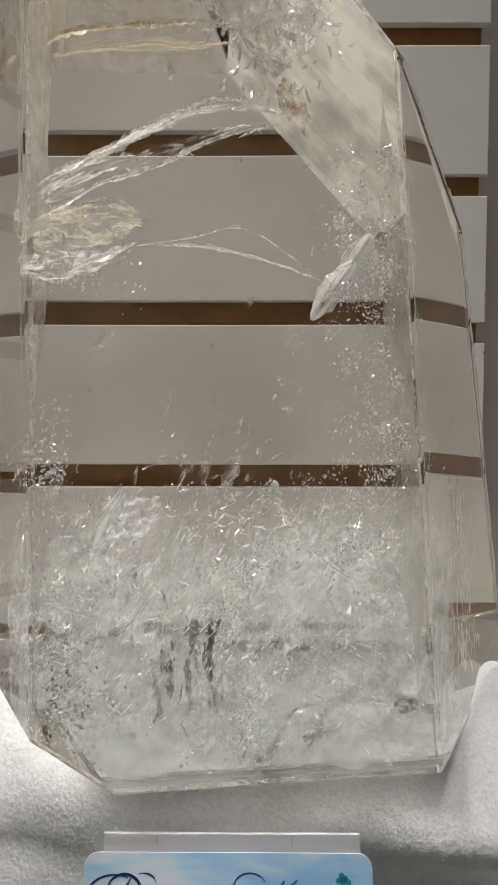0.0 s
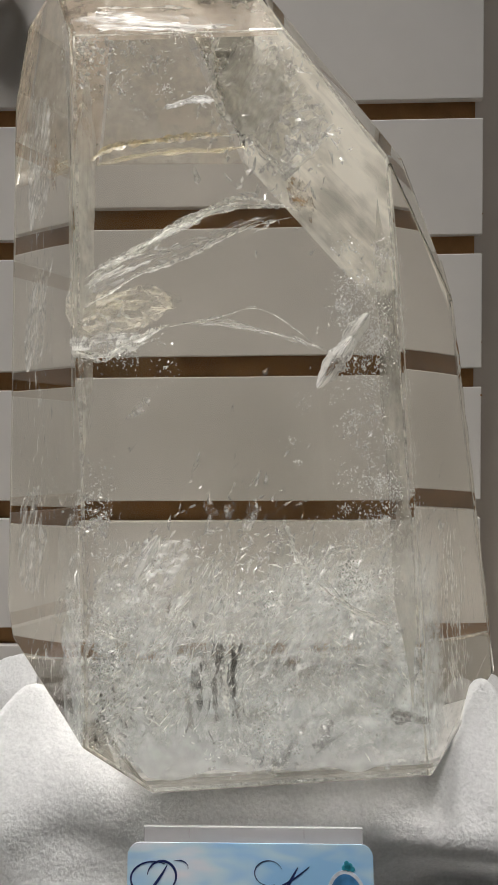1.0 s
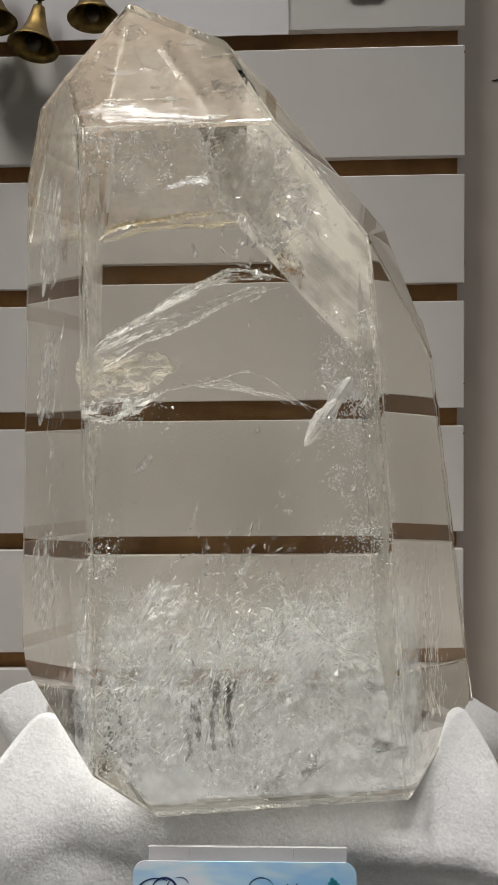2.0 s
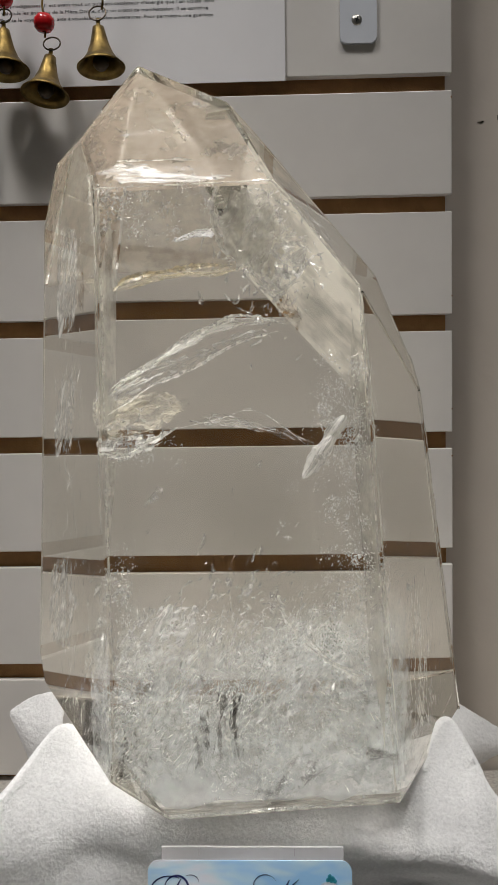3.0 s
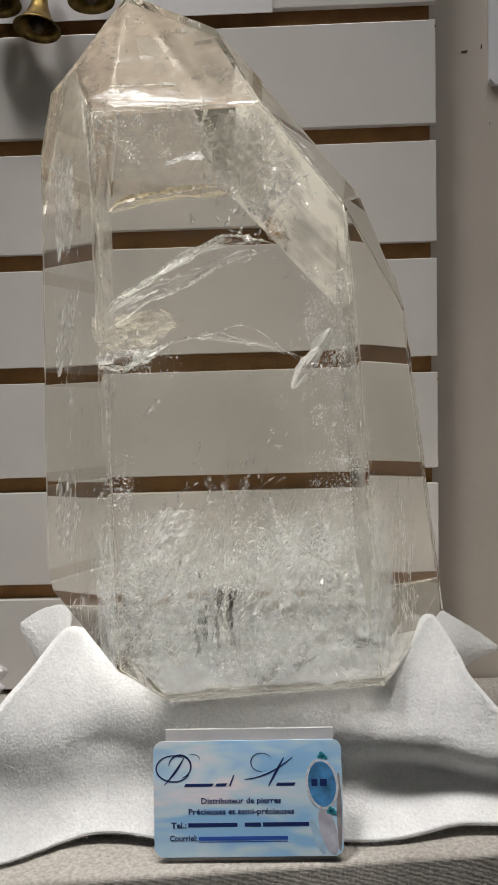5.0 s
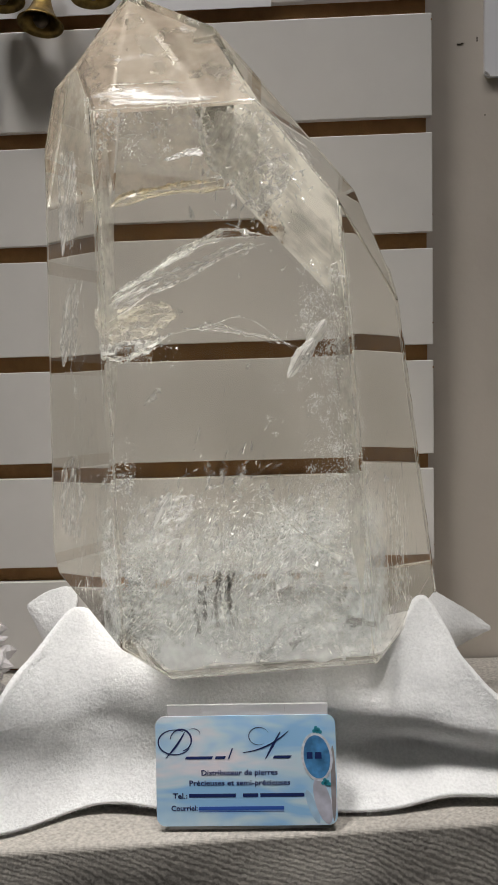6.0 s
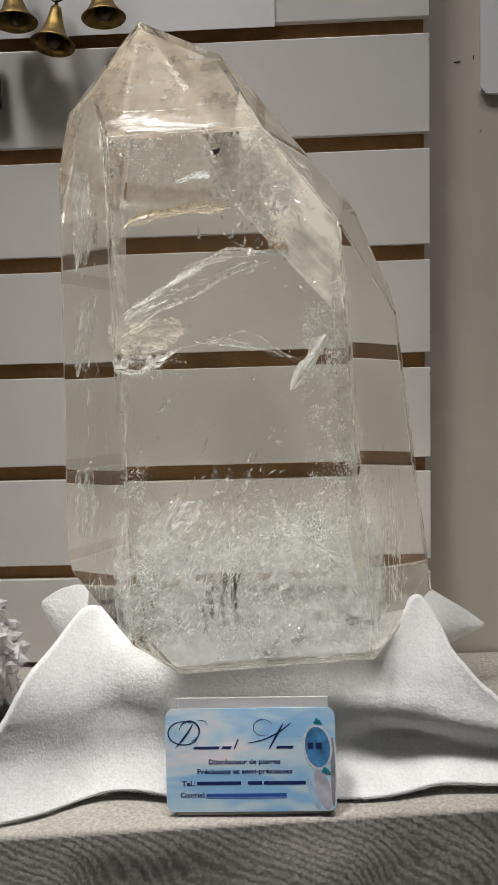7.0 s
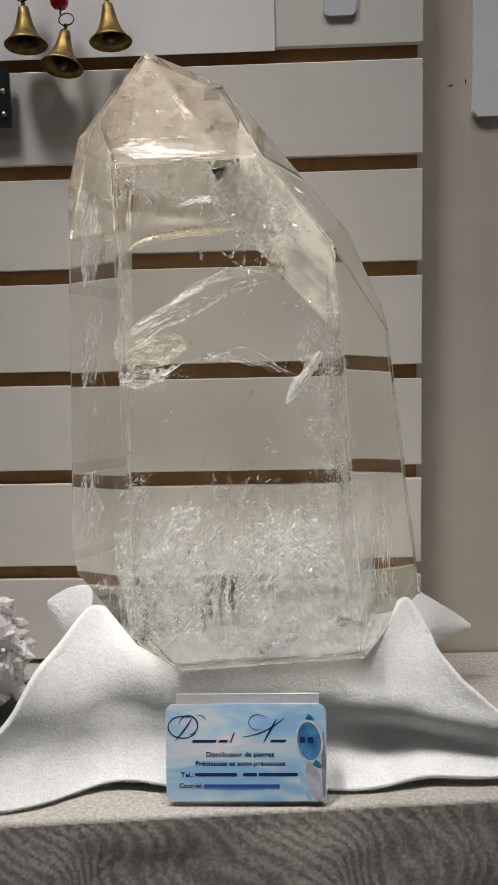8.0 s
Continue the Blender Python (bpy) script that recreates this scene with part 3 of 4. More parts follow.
FRACTURES = [
    (WING, [(-0.073, 1.133, 0.006), (-0.037, 1.135, 0.022), (-0.032, 1.155, 0.040), (-0.073, 1.147, 0.014)], 0.003, 60, 5, 0.0, "cream fracture wing"),
    (WING, [(-0.073, 1.130, 0.004), (-0.044, 1.131, 0.020), (-0.046, 1.146, 0.030), (-0.073, 1.144, 0.008)], 0.003, 80, 25, 0.0, "cream fracture wing"),
    (FILM, [(-0.073, 1.139, 0.012), (-0.004, 1.174, 0.040), (0.004, 1.183, 0.050), (-0.073, 1.149, 0.020)], 0.002, 60, 1, 0.003, "thin shining fracture film"),
    (FROST, [(-0.073, 1.138, 0.010), (-0.040, 1.158, 0.022), (-0.036, 1.168, 0.034), (-0.073, 1.148, 0.016)], 0.003, 60, 71, 0.003, "frosty white fracture wing"),
    (CREAM_EDGE, [(-0.074, 1.131, 0.003), (-0.040, 1.133, 0.012), (-0.034, 1.150, 0.045), (-0.074, 1.146, 0.030)], 0.003, 70, 91, 0.0, "cream crumpled mass at the fracture's foot"),
    (FROST, [(-0.050, 1.160, 0.010), (0.006, 1.182, 0.030), (0.004, 1.186, 0.050), (-0.050, 1.166, 0.030)], 0.003, 70, 92, 0.005, "frosty white fracture wing"),
    # two pale strips stand in for flank reflections seen beside the front edges
    (PALE, [(0.0440, 1.188, 0.003), (0.0560, 0.990, 0.003), (0.0475, 0.990, 0.024), (0.0375, 1.188, 0.024)], 0.0006, 60, 93, 0.0, "pale strip painting an inner reflection along the polished edge"),
    (PALE, [(-0.0715, 1.232, 0.003), (-0.0690, 1.080, 0.003), (-0.0660, 1.080, 0.018), (-0.0655, 1.232, 0.024)], 0.0006, 60, 94, 0.0, "pale strip painting an inner reflection along the polished edge"),
    (CLOUD, [(-0.036, 1.134, 0.020), (0.022, 1.122, 0.030), (0.022, 1.126, 0.060), (-0.036, 1.138, 0.060)], 0.002, 60, 6, 0.004, ""),
    (BAND, [(-0.072, 1.242, 0.0025), (-0.004, 1.245, 0.003), (-0.016, 1.251, 0.014), (-0.075, 1.256, 0.010)], 0.0012, 120, 2, 0.0, "sparkling fracture band below the tip"),
    (FILM, [(-0.073, 1.242, 0.004), (0.000, 1.245, 0.004), (-0.012, 1.251, 0.020), (-0.075, 1.256, 0.014)], 0.001, 90, 72, 0.0, "silvery film below the tip"),
    (YELLOW, [(-0.070, 1.192, 0.012), (-0.010, 1.206, 0.030), (-0.010, 1.211, 0.08), (-0.070, 1.204, 0.07)], 0.003, 60, 3, 0.002, "honey yellow stained crack"),
    (PALE, [(-0.020, 1.215, 0.030), (0.008, 1.195, 0.040), (0.012, 1.235, 0.030), (-0.018, 1.247, 0.016)], 0.004, 50, 8, 0.0, "crushed pale fracture"),
    (FILM, [(-0.022, 1.214, 0.020), (0.012, 1.188, 0.040), (0.026, 1.214, 0.020), (0.004, 1.243, 0.010)], 0.004, 60, 28, 0.0, "crushed silvery fracture"),
    (SILVER, [(-0.021, 1.214, 0.012), (0.004, 1.198, 0.020), (0.010, 1.243, 0.010), (-0.018, 1.243, 0.005)], 0.003, 70, 95, 0.0, "crushed silvery fracture below the tip"),
    (RUST, [(0.004, 1.184, 0.060), (0.018, 1.178, 0.070), (0.016, 1.192, 0.050), (0.006, 1.196, 0.040)], 0.004, 90, 9, 0.0, "rust stained fracture"),
    (FEATHERY, [(-0.112, 1.020, 0.080), (-0.086, 1.030, 0.045), (-0.082, 1.075, 0.045), (-0.108, 1.070, 0.080)], 0.004, 90, 61, 0.0, "feathery fracture in the flank"),
    (FEATHERY, [(-0.104, 1.175, 0.060), (-0.083, 1.180, 0.030), (-0.080, 1.232, 0.026), (-0.098, 1.236, 0.055)], 0.004, 90, 62, 0.0, "feathery fracture in the flank"),
    (FEATHERY, [(-0.077, 1.124, 0.004), (-0.046, 1.127, 0.010), (-0.042, 1.133, 0.016), (-0.074, 1.131, 0.010)], 0.002, 90, 63, 0.0, "frosty mass at the fracture's foot"),
    (FEATHERY, [(-0.103, 1.115, 0.075), (-0.084, 1.125, 0.045), (-0.080, 1.170, 0.045), (-0.096, 1.150, 0.075)], 0.004, 90, 10, 0.0, "feathery fracture in the flank"),
    (BRIGHT, [(-0.046, 0.982, 0.010), (-0.006, 0.982, 0.014), (-0.004, 1.036, 0.024), (-0.040, 1.038, 0.020)], 0.0025, 80, 21, 0.0, "bright feathery fracture in the base"),
    (BRIGHT, [(-0.066, 0.990, 0.016), (-0.030, 1.000, 0.008), (-0.025, 1.034, 0.030), (-0.065, 1.044, 0.026)], 0.0025, 80, 22, 0.0, "bright feathery fracture in the base"),
    (BRIGHT, [(-0.008, 0.990, 0.012), (0.028, 0.996, 0.010), (0.034, 1.030, 0.028), (-0.006, 1.030, 0.022)], 0.0025, 80, 23, 0.0, "bright feathery fracture in the base"),
    (BRIGHT, [(0.004, 1.014, 0.014), (0.048, 1.014, 0.012), (0.044, 1.046, 0.026), (0.006, 1.050, 0.024)], 0.0025, 80, 81, 0.0, "bright feathery fracture in the base"),
    (BRIGHT, [(-0.060, 1.030, 0.012), (-0.020, 1.034, 0.016), (-0.024, 1.056, 0.026), (-0.062, 1.056, 0.024)], 0.0025, 80, 82, 0.0, "bright feathery fracture in the base"),
    (RUST, [(-0.006, 1.252, 0.022), (0.004, 1.250, 0.026), (0.004, 1.262, 0.034), (-0.006, 1.262, 0.032)], 0.002, 90, 51, 0.0, "rust stain near the tip"),
    (RUST, [(-0.082, 1.190, 0.030), (-0.076, 1.188, 0.024), (-0.076, 1.212, 0.024), (-0.083, 1.212, 0.030)], 0.002, 90, 52, 0.0, "rust stain along the edge"),
    (BAND, [(-0.066, 1.268, 0.022), (-0.046, 1.271, 0.026), (-0.044, 1.274, 0.032), (-0.064, 1.271, 0.028)], 0.002, 90, 53, 0.0, "silvery crack in the tip"),
    (BAND, [(-0.034, 1.288, 0.036), (-0.026, 1.283, 0.036), (-0.024, 1.292, 0.042), (-0.032, 1.296, 0.042)], 0.002, 90, 55, 0.0, "silvery crack in the tip"),
    (BAND, [(-0.044, 1.217, 0.030), (-0.018, 1.220, 0.030), (-0.020, 1.224, 0.040), (-0.042, 1.221, 0.040)], 0.003, 90, 54, 0.003, "silvery crack below the tip"),
]
for mat, corners, wave, scale, seed, bow, label in FRACTURES:
    sheet("fracture", mat, corners, wave, scale, crystal, seed=seed, label=label, streaks=True, arc=bow)


def vein(points, width, mat, label, strands=3, spread=0.0012, seed=1):
    """A bundle of thin crumpled ribbons that follows a line of (x, z, depth) within the crystal."""
    r = random.Random(seed)
    pts = [Vector((x, front_y(x, z, d), z)) for x, z, d in points]
    count = 26 * (len(pts) - 1)
    bm = bmesh.new()
    for k in range(strands):
        shift = Vector((0, 0.6 * r.uniform(-1, 1), r.uniform(-1, 1))) * spread * (1 if k else 0)
        start, stop = (0.0, 1.0) if k == 0 else sorted((r.uniform(0, 0.6), r.uniform(0.4, 1.0)))
        last = None
        for i in range(count + 1):
            t = start + (stop - start) * i / count
            f = t * (len(pts) - 1)
            j = min(int(f), len(pts) - 2)
            f -= j
            a, b = pts[max(j - 1, 0)], pts[j]
            c, d = pts[j + 1], pts[min(j + 2, len(pts) - 1)]
            p = 0.5 * (2 * b + (c - a) * f + (2 * a - 5 * b + 4 * c - d) * f * f + (3 * b - a - 3 * c + d) * f ** 3)
            wobble = Vector((noise.noise(p * 70 + Vector((seed, k, 0))), noise.noise(p * 60 + Vector((k, seed, 3))), noise.noise(p * 80 + Vector((3, k, seed)))))
            p = p + shift + wobble * spread * 0.7
            w = width * (0.25 + abs(noise.noise(p * 230 + Vector((k, 0, seed)))) * 1.9) * min(1, 6 * i / count + 0.1, 6 * (1 - i / count) + 0.1)
            turn = 1.1 * noise.noise(p * 110 + Vector((0, seed, k)))
            along = (c - b).normalized()
            up = along.cross(Vector((0, 1, 0))).normalized()
            way = (up * math.cos(turn) + Vector((0, 1, 0)) * math.sin(turn)) * w * 0.5
            ring = [bm.verts.new(p - way), bm.verts.new(p + Vector((0, w * 0.25, 0))), bm.verts.new(p + way)]
            if last:
                bm.faces.new((last[0], ring[0], ring[1], last[1]))
                bm.faces.new((last[1], ring[1], ring[2], last[2]))
            last = ring
    bmesh.ops.delete(bm, geom=[v for v in bm.verts if not inside(v.co, 0.0008)], context="VERTS")
    return part("vein", bm, mat, crystal, label)


VEINS = [
    ([(-0.074, 1.146, 0.008), (-0.043, 1.1675, 0.022), (-0.0234, 1.180, 0.030), (-0.0115, 1.185, 0.036), (0.011, 1.181, 0.044)], 0.0022, FRACTURE_EDGE, "white upper rim of the fracture wing", 7, 0.0018),
    ([(-0.073, 1.138, 0.008), (-0.050, 1.1535, 0.018), (-0.034, 1.160, 0.024), (-0.0105, 1.173, 0.034), (0.008, 1.178, 0.040)], 0.0016, FRACTURE_EDGE, "white lower rim of the fracture wing", 4, 0.0010),
    ([(-0.072, 1.134, 0.006), (-0.058, 1.143, 0.012), (-0.036, 1.147, 0.020)], 0.0018, CREAM_EDGE, "cream crumpled fracture", 2, 0.0030),
    ([(-0.040, 1.134, 0.018), (-0.020, 1.138, 0.024), (-0.003, 1.141, 0.028), (0.021, 1.124, 0.020)], 0.0006, FRACTURE_EDGE, "hair-thin arching crack", 2, 0.0006),
    ([(-0.077, 1.128, 0.004), (-0.062, 1.1225, 0.006), (-0.050, 1.1275, 0.008), (-0.038, 1.134, 0.014)], 0.0018, FRACTURE_EDGE, "silvery crumpled fracture", 6, 0.0026),
    ([(-0.0665, 1.196, 0.012), (-0.059, 1.202, 0.018), (-0.036, 1.2065, 0.022), (-0.013, 1.209, 0.024)], 0.0030, HONEY, "honey yellow fracture rim", 5, 0.0008),
    ([(-0.077, 1.2555, 0.008), (-0.051, 1.256, 0.010), (-0.031, 1.2555, 0.012), (-0.011, 1.249, 0.012)], 0.0011, FRACTURE_EDGE, "white rim of the band", 3, 0.0006),
    ([(-0.018, 1.247, 0.012), (-0.022, 1.234, 0.016), (-0.019, 1.218, 0.020), (-0.009, 1.209, 0.024), (0.009, 1.189, 0.032)], 0.0020, FRACTURE_EDGE, "white torn rim of the crushed zone", 6, 0.0022),
    ([(0.005, 1.059, 0.010), (0.009, 1.050, 0.012), (0.015, 1.0425, 0.012)], 0.0018, FRACTURE_EDGE, "bright torn fracture", 6, 0.0022),
    ([(0.017, 1.040, 0.010), (0.0295, 1.030, 0.012), (0.044, 1.0235, 0.010)], 0.0016, FRACTURE_EDGE, "bright slanting fracture", 6, 0.0020),
    ([(-0.064, 1.027, 0.006), (-0.056, 1.023, 0.007), (-0.0487, 1.020, 0.008)], 0.0008, FRACTURE_EDGE, "white needle", 2, 0.0005),
    ([(0.0027, 0.976, 0.006), (0.007, 0.983, 0.008), (0.012, 0.990, 0.010), (0.0195, 0.9925, 0.010)], 0.0022, DUSKY_RIM, "grey swirling fracture", 5, 0.0018),
    ([(0.0138, 0.976, 0.006), (0.019, 0.983, 0.008), (0.030, 0.988, 0.010)], 0.0012, DUSKY_RIM, "grey swirling fracture", 3, 0.0015),
    ([(-0.0198, 1.0105, 0.006), (-0.020, 1.002, 0.006), (-0.0188, 0.993, 0.006)], 0.0020, DUSKY_RIM, "dark hollow streak", 4, 0.0014),
    ([(-0.0129, 1.022, 0.006), (-0.0135, 1.008, 0.006), (-0.0116, 0.990, 0.006)], 0.0018, DUSKY, "dark hollow streak", 4, 0.0012),
    ([(-0.016, 1.014, 0.005), (-0.0165, 1.004, 0.005), (-0.015, 0.993, 0.005)], 0.0024, FRACTURE_EDGE, "white upright fracture", 5, 0.0012),
    ([(-0.030, 1.002, 0.007), (-0.029, 0.997, 0.007), (-0.0283, 0.990, 0.007)], 0.0020, DUSKY_RIM, "dark hollow streak", 3, 0.0012),
    ([(0.043, 0.995, 0.006), (0.050, 0.992, 0.006), (0.0565, 0.990, 0.006)], 0.0026, DUSKY_RIM, "grey flat bubble", 6, 0.0016),
]
for k, (points, width, mat, label, strands, spread) in enumerate(VEINS):
    vein(points, width, mat, label, strands, spread, seed=31 + k)
inner(6, 0.004, HAZE, "haze", "milky beige haze inside the tip")
inner(9, 0.006, TIPFOG, "haze", "milky beige haze inside the tip")
# pale veils lighten the rear flanks, in place of what they would reflect
inner(4, 0.003, PALE, "haze", "pale veil painting light into the rear flank")
inner(11, 0.003, HAZE, "haze", "pale veil painting light into the rear flank")
inner(5, 0.003, PALE, "haze", "pale veil painting light into the rear flank", 1.035)
inner(8, 0.003, HAZE, "haze", "milky beige haze inside the tip")
# this veil paints the bright inner reflection of the slanting facet
inner(10, 0.004, PAINTED_GLOW, "haze", "cream veil painting the reflection in the slanting rear facet")
for k, (depth, lean) in enumerate(((0.010, 0.034), (0.020, 0.040), (0.034, 0.030))):
    sheet("cloud", MILK, [(-0.068, 0.972, depth), (0.057, 0.972, depth), (0.053, 1.075, depth + lean), (-0.068, 1.075, depth + lean)], 0.009, 34, crystal, nu=150, nv=80, seed=11 + k, fray=0, label="milky cloud in the base")


sheet("cloud", MIST, [(-0.042, 0.9735, 0.003), (0.055, 0.9750, 0.003), (0.054, 1.004, 0.014), (-0.070, 1.004, 0.014)], 0.0015, 40, crystal, nu=120, nv=40, seed=31, fray=0.2, label="grey mist above the base")


def ground_edge(a, b, radius, label="pale ground edge between two facets with painted highlight"):
    """A slightly frosted edge of the polished body with its bright line painted in, from a to b."""
    a, b = Vector(a), Vector(b)
    pts = []
    for k in range(41):
        p = a.lerp(b, k / 40)
        p += (Vector((-0.01, 0.33, p.z)) - p) * (0.022 + 0.006 * noise.noise(p * 90))
        pts.append(p)
    bm = tube(pts, radius, 5, taper=[0.6 + 0.6 * abs(noise.noise(p * 140)) for p in pts])
    return part("ground_edge", bm, GROUND_EDGE, crystal, label, smooth=True)


# the S3 to S6 tubes paint the white highlight along the right silhouette
for a, b, radius in ((TL, CLL, 0.0008), (C, CBR, 0.0006), (D, C, 0.0009), (TR, D, 0.0008), (TL, TR, 0.0006), (S4, S6, 0.0007), (S3, S4, 0.0006), (CLL, CBL, 0.0005), (CBR, S7, 0.0005)):
    ground_edge(a, b, radius)


def shard(tip, root, width, depth, mat, label=""):
    """A leaf-shaped flake with a ridge, from its root to its tip, both as (x, z)."""
    a, b = Vector((root[0], 0, root[1])), Vector((tip[0], 0, tip[1]))
    along = b - a
    side = Vector((-along.z, 0, along.x)).normalized()

    def at(u, v):
        p = a + along * u + side * (v - 0.5) * width * math.sin(math.pi * min(1, u * 0.92 + 0.06)) ** 0.8 * (1 + 0.3 * noise.noise(Vector((u * 9, v, 2))))
        ridge = (0.5 - abs(v - 0.5)) * width * 0.8
        return Vector((p.x, front_y(p.x, p.z, depth) - ridge + 0.004 * u, p.z))

    bm = grid(16, 7, at)
    bad = [v for v in bm.verts if not inside(v.co, 0.001)]
    bmesh.ops.delete(bm, geom=bad, context="VERTS")
    return part("flake", bm, mat, crystal, label)


shard((0.0174, 1.1112), (0.031, 1.130), 0.0085, 0.010, LEAF, "leaf-shaped shining flake")
shard((0.026, 1.124), (0.037, 1.139), 0.0075, 0.014, LEAF, "leaf-shaped shining flake")
shard((-0.050, 1.040), (-0.041, 1.058), 0.006, 0.012, LEAF, "leaf-shaped shining flake")
shard((0.044, 1.017), (0.036, 1.024), 0.005, 0.012, LEAF)
for tip, root, w in (((0.022, 0.990), (0.015, 0.982), 0.006), ((0.051, 0.989), (0.043, 0.992), 0.005), ((0.004, 0.972 + 0.006), (0.0, 0.9765), 0.004), ((-0.016, 1.000), (-0.019, 1.020), 0.005),
                     ((-0.026, 0.995), (-0.028, 1.012), 0.004)):
    shard(tip, root, w, 0.008, DUSKY, "dusky grey flake")

def scatter(name, count, spot, size, mat, label, seed, slim=0.3, lean=None, tilt=1.0):
    return tagged(part(name, flakes(count, spot, size, tilt, seed, slim, lean), mat, crystal, label), kind="stuff")


def clumps(x0, x1, z0, z1, count, spread, deep, seed):
    """Places gathered in small clusters within a stretch of the crystal."""
    r0 = random.Random(seed)
    seats = [(r0.uniform(x0, x1), r0.uniform(z0, z1), r0.uniform(0.003, deep), r0.uniform(0.4, 1.3)) for _ in range(count)]

    def spot(r):
        x, z, d, k = r.choice(seats)
        return r.gauss(x, spread * k), r.gauss(z, spread * k), max(0.0025, r.gauss(d, spread * k))

    return spot


scatter("glitter", 3600, clumps(0.026, 0.048, 1.035, 1.165, 46, 0.0032, 0.03, 41), 0.00115, GLITTER, "tiny bright glitter", 41, 0.5)
scatter("glitter", 900, clumps(0.000, 0.044, 1.040, 1.110, 22, 0.0020, 0.05, 42), 0.0009, GLITTER, "tiny bright glitter", 42, 0.5)
scatter("glitter", 300, clumps(-0.071, -0.036, 1.119, 1.130, 8, 0.0030, 0.012, 47), 0.0011, GLITTER, "tiny bright glitter", 47, 0.5)
scatter("glitter", 2600, clumps(-0.070, 0.045, 0.980, 1.055, 50, 0.0040, 0.02, 43), 0.0015, GLITTER, "tiny bright glitter", 43, 0.35)
scatter("glitter", 700, clumps(-0.075, 0.010, 1.222, 1.246, 24, 0.0030, 0.012, 44), 0.0013, GLITTER, "tiny bright glitter", 44, 0.5)
scatter("glitter", 500, clumps(-0.110, -0.078, 1.000, 1.240, 24, 0.0030, 0.07, 45), 0.0011, GLITTER, "tiny bright glitter", 45, 0.4)
scatter("glitter", 400, clumps(-0.072, -0.060, 1.060, 1.080, 5, 0.0030, 0.01, 46), 0.0011, GLITTER, "tiny bright glitter", 46, 0.5)
scatter("veils", 950, lambda r: (r.uniform(-0.075, 0.065), 0.98 + abs(r.gauss(0, 0.038)), r.uniform(0.004, 0.06)), 0.010, CLOUD, "milky cloud of fine veils", 2, 0.35, 0.9)
scatter("flecks", 760, lambda r: (r.gauss(-0.020, 0.028), 1.0 + r.gauss(0.012, 0.024), r.uniform(0.003, 0.05)), 0.0048, SHARD, "bright shining flecks", 3, 0.22, 1.1)
scatter("flecks", 300, lambda r: (r.gauss(0.0, 0.035), 1.035 + r.gauss(0, 0.012), r.uniform(0.006, 0.06)), 0.0050, SHARD, "bright shining flecks", 13, 0.2, 0.6)
scatter("flecks", 300, lambda r: (r.uniform(-0.078, 0.02), 1.238 + r.gauss(0, 0.010), r.uniform(0.003, 0.02)), 0.0030, SHARD, "tiny shining flecks", 5, 0.25, 0.1)
scatter("flecks", 120, lambda r: (-0.070 + abs(r.gauss(0, 0.006)), 1.240 + r.gauss(0, 0.006), r.uniform(0.002, 0.01)), 0.0030, SHARD, "bright sparkling flecks", 15, 0.5)
scatter("flecks", 60, lambda r: (r.gauss(-0.060, 0.009), 1.134 + r.gauss(0, 0.006), r.uniform(0.003, 0.02)), 0.0040, SHARD, "bright crushed flecks", 33, 0.3)
scatter("flecks", 260, lambda r: (r.gauss(0.002, 0.012), 1.212 + r.gauss(0, 0.016), r.uniform(0.012, 0.06)), 0.0070, SHARD, "bright crushed flecks", 6, 0.3)
scatter("flecks", 420, lambda r: (r.uniform(-0.115, -0.075), r.uniform(0.98, 1.23), r.uniform(0.03, 0.08)), 0.0040, SHARD, "thin shining wisps", 8, 0.12, 1.5)
scatter("flecks", 120, lambda r: (r.uniform(0.060, 0.095), r.uniform(0.98, 1.06), r.uniform(0.02, 0.08)), 0.0090, CLOUD, "thin shining wisps", 9, 0.14, 1.4)
scatter("needles", 420, clumps(-0.066, 0.030, 0.992, 1.045, 26, 0.0060, 0.020, 71), 0.0048, FRACTURE_EDGE, "thin white needles", 23, 0.08, 0.9, 0.7)
scatter("needles", 160, clumps(-0.066, 0.045, 0.990, 1.050, 18, 0.0050, 0.020, 72), 0.0045, FRACTURE_EDGE, "thin white needles", 24, 0.08, -0.6, 0.7)
scatter("glitter", 260, clumps(-0.066, -0.050, 1.000, 1.030, 6, 0.0030, 0.010, 73), 0.0016, GLITTER, "tiny bright glitter", 73, 0.5)
scatter("glitter", 420, clumps(-0.010, 0.012, 0.976, 0.990, 8, 0.0030, 0.008, 74), 0.0010, GLITTER, "tiny bright glitter", 74, 0.5)
scatter("needles", 160, lambda r: (r.uniform(-0.112, -0.078), r.uniform(0.99, 1.20), r.uniform(0.02, 0.07)), 0.0070, FRACTURE_EDGE, "thin white needles", 25, 0.08, 1.35, 0.5)
scatter("needles", 170, lambda r: (r.uniform(0.062, 0.092), r.uniform(0.99, 1.05), r.uniform(0.015, 0.06)), 0.0100, FRACTURE_EDGE, "thin white needles", 26, 0.09, 1.45, 0.4)
scatter("specks", 520, lambda r: (-0.064 + abs(r.gauss(0, 0.010)), 0.985 + abs(r.gauss(0, 0.012)), r.uniform(0.003, 0.012)), 0.0015, DUSKY, "dark brown specks", 7, 0.55)
scatter("specks", 70, lambda r: (r.gauss(-0.018, 0.010), 1.005 + r.gauss(0, 0.012), r.uniform(0.004, 0.02)), 0.0050, DUSKY, "dark streaks", 17, 0.15, 1.4)


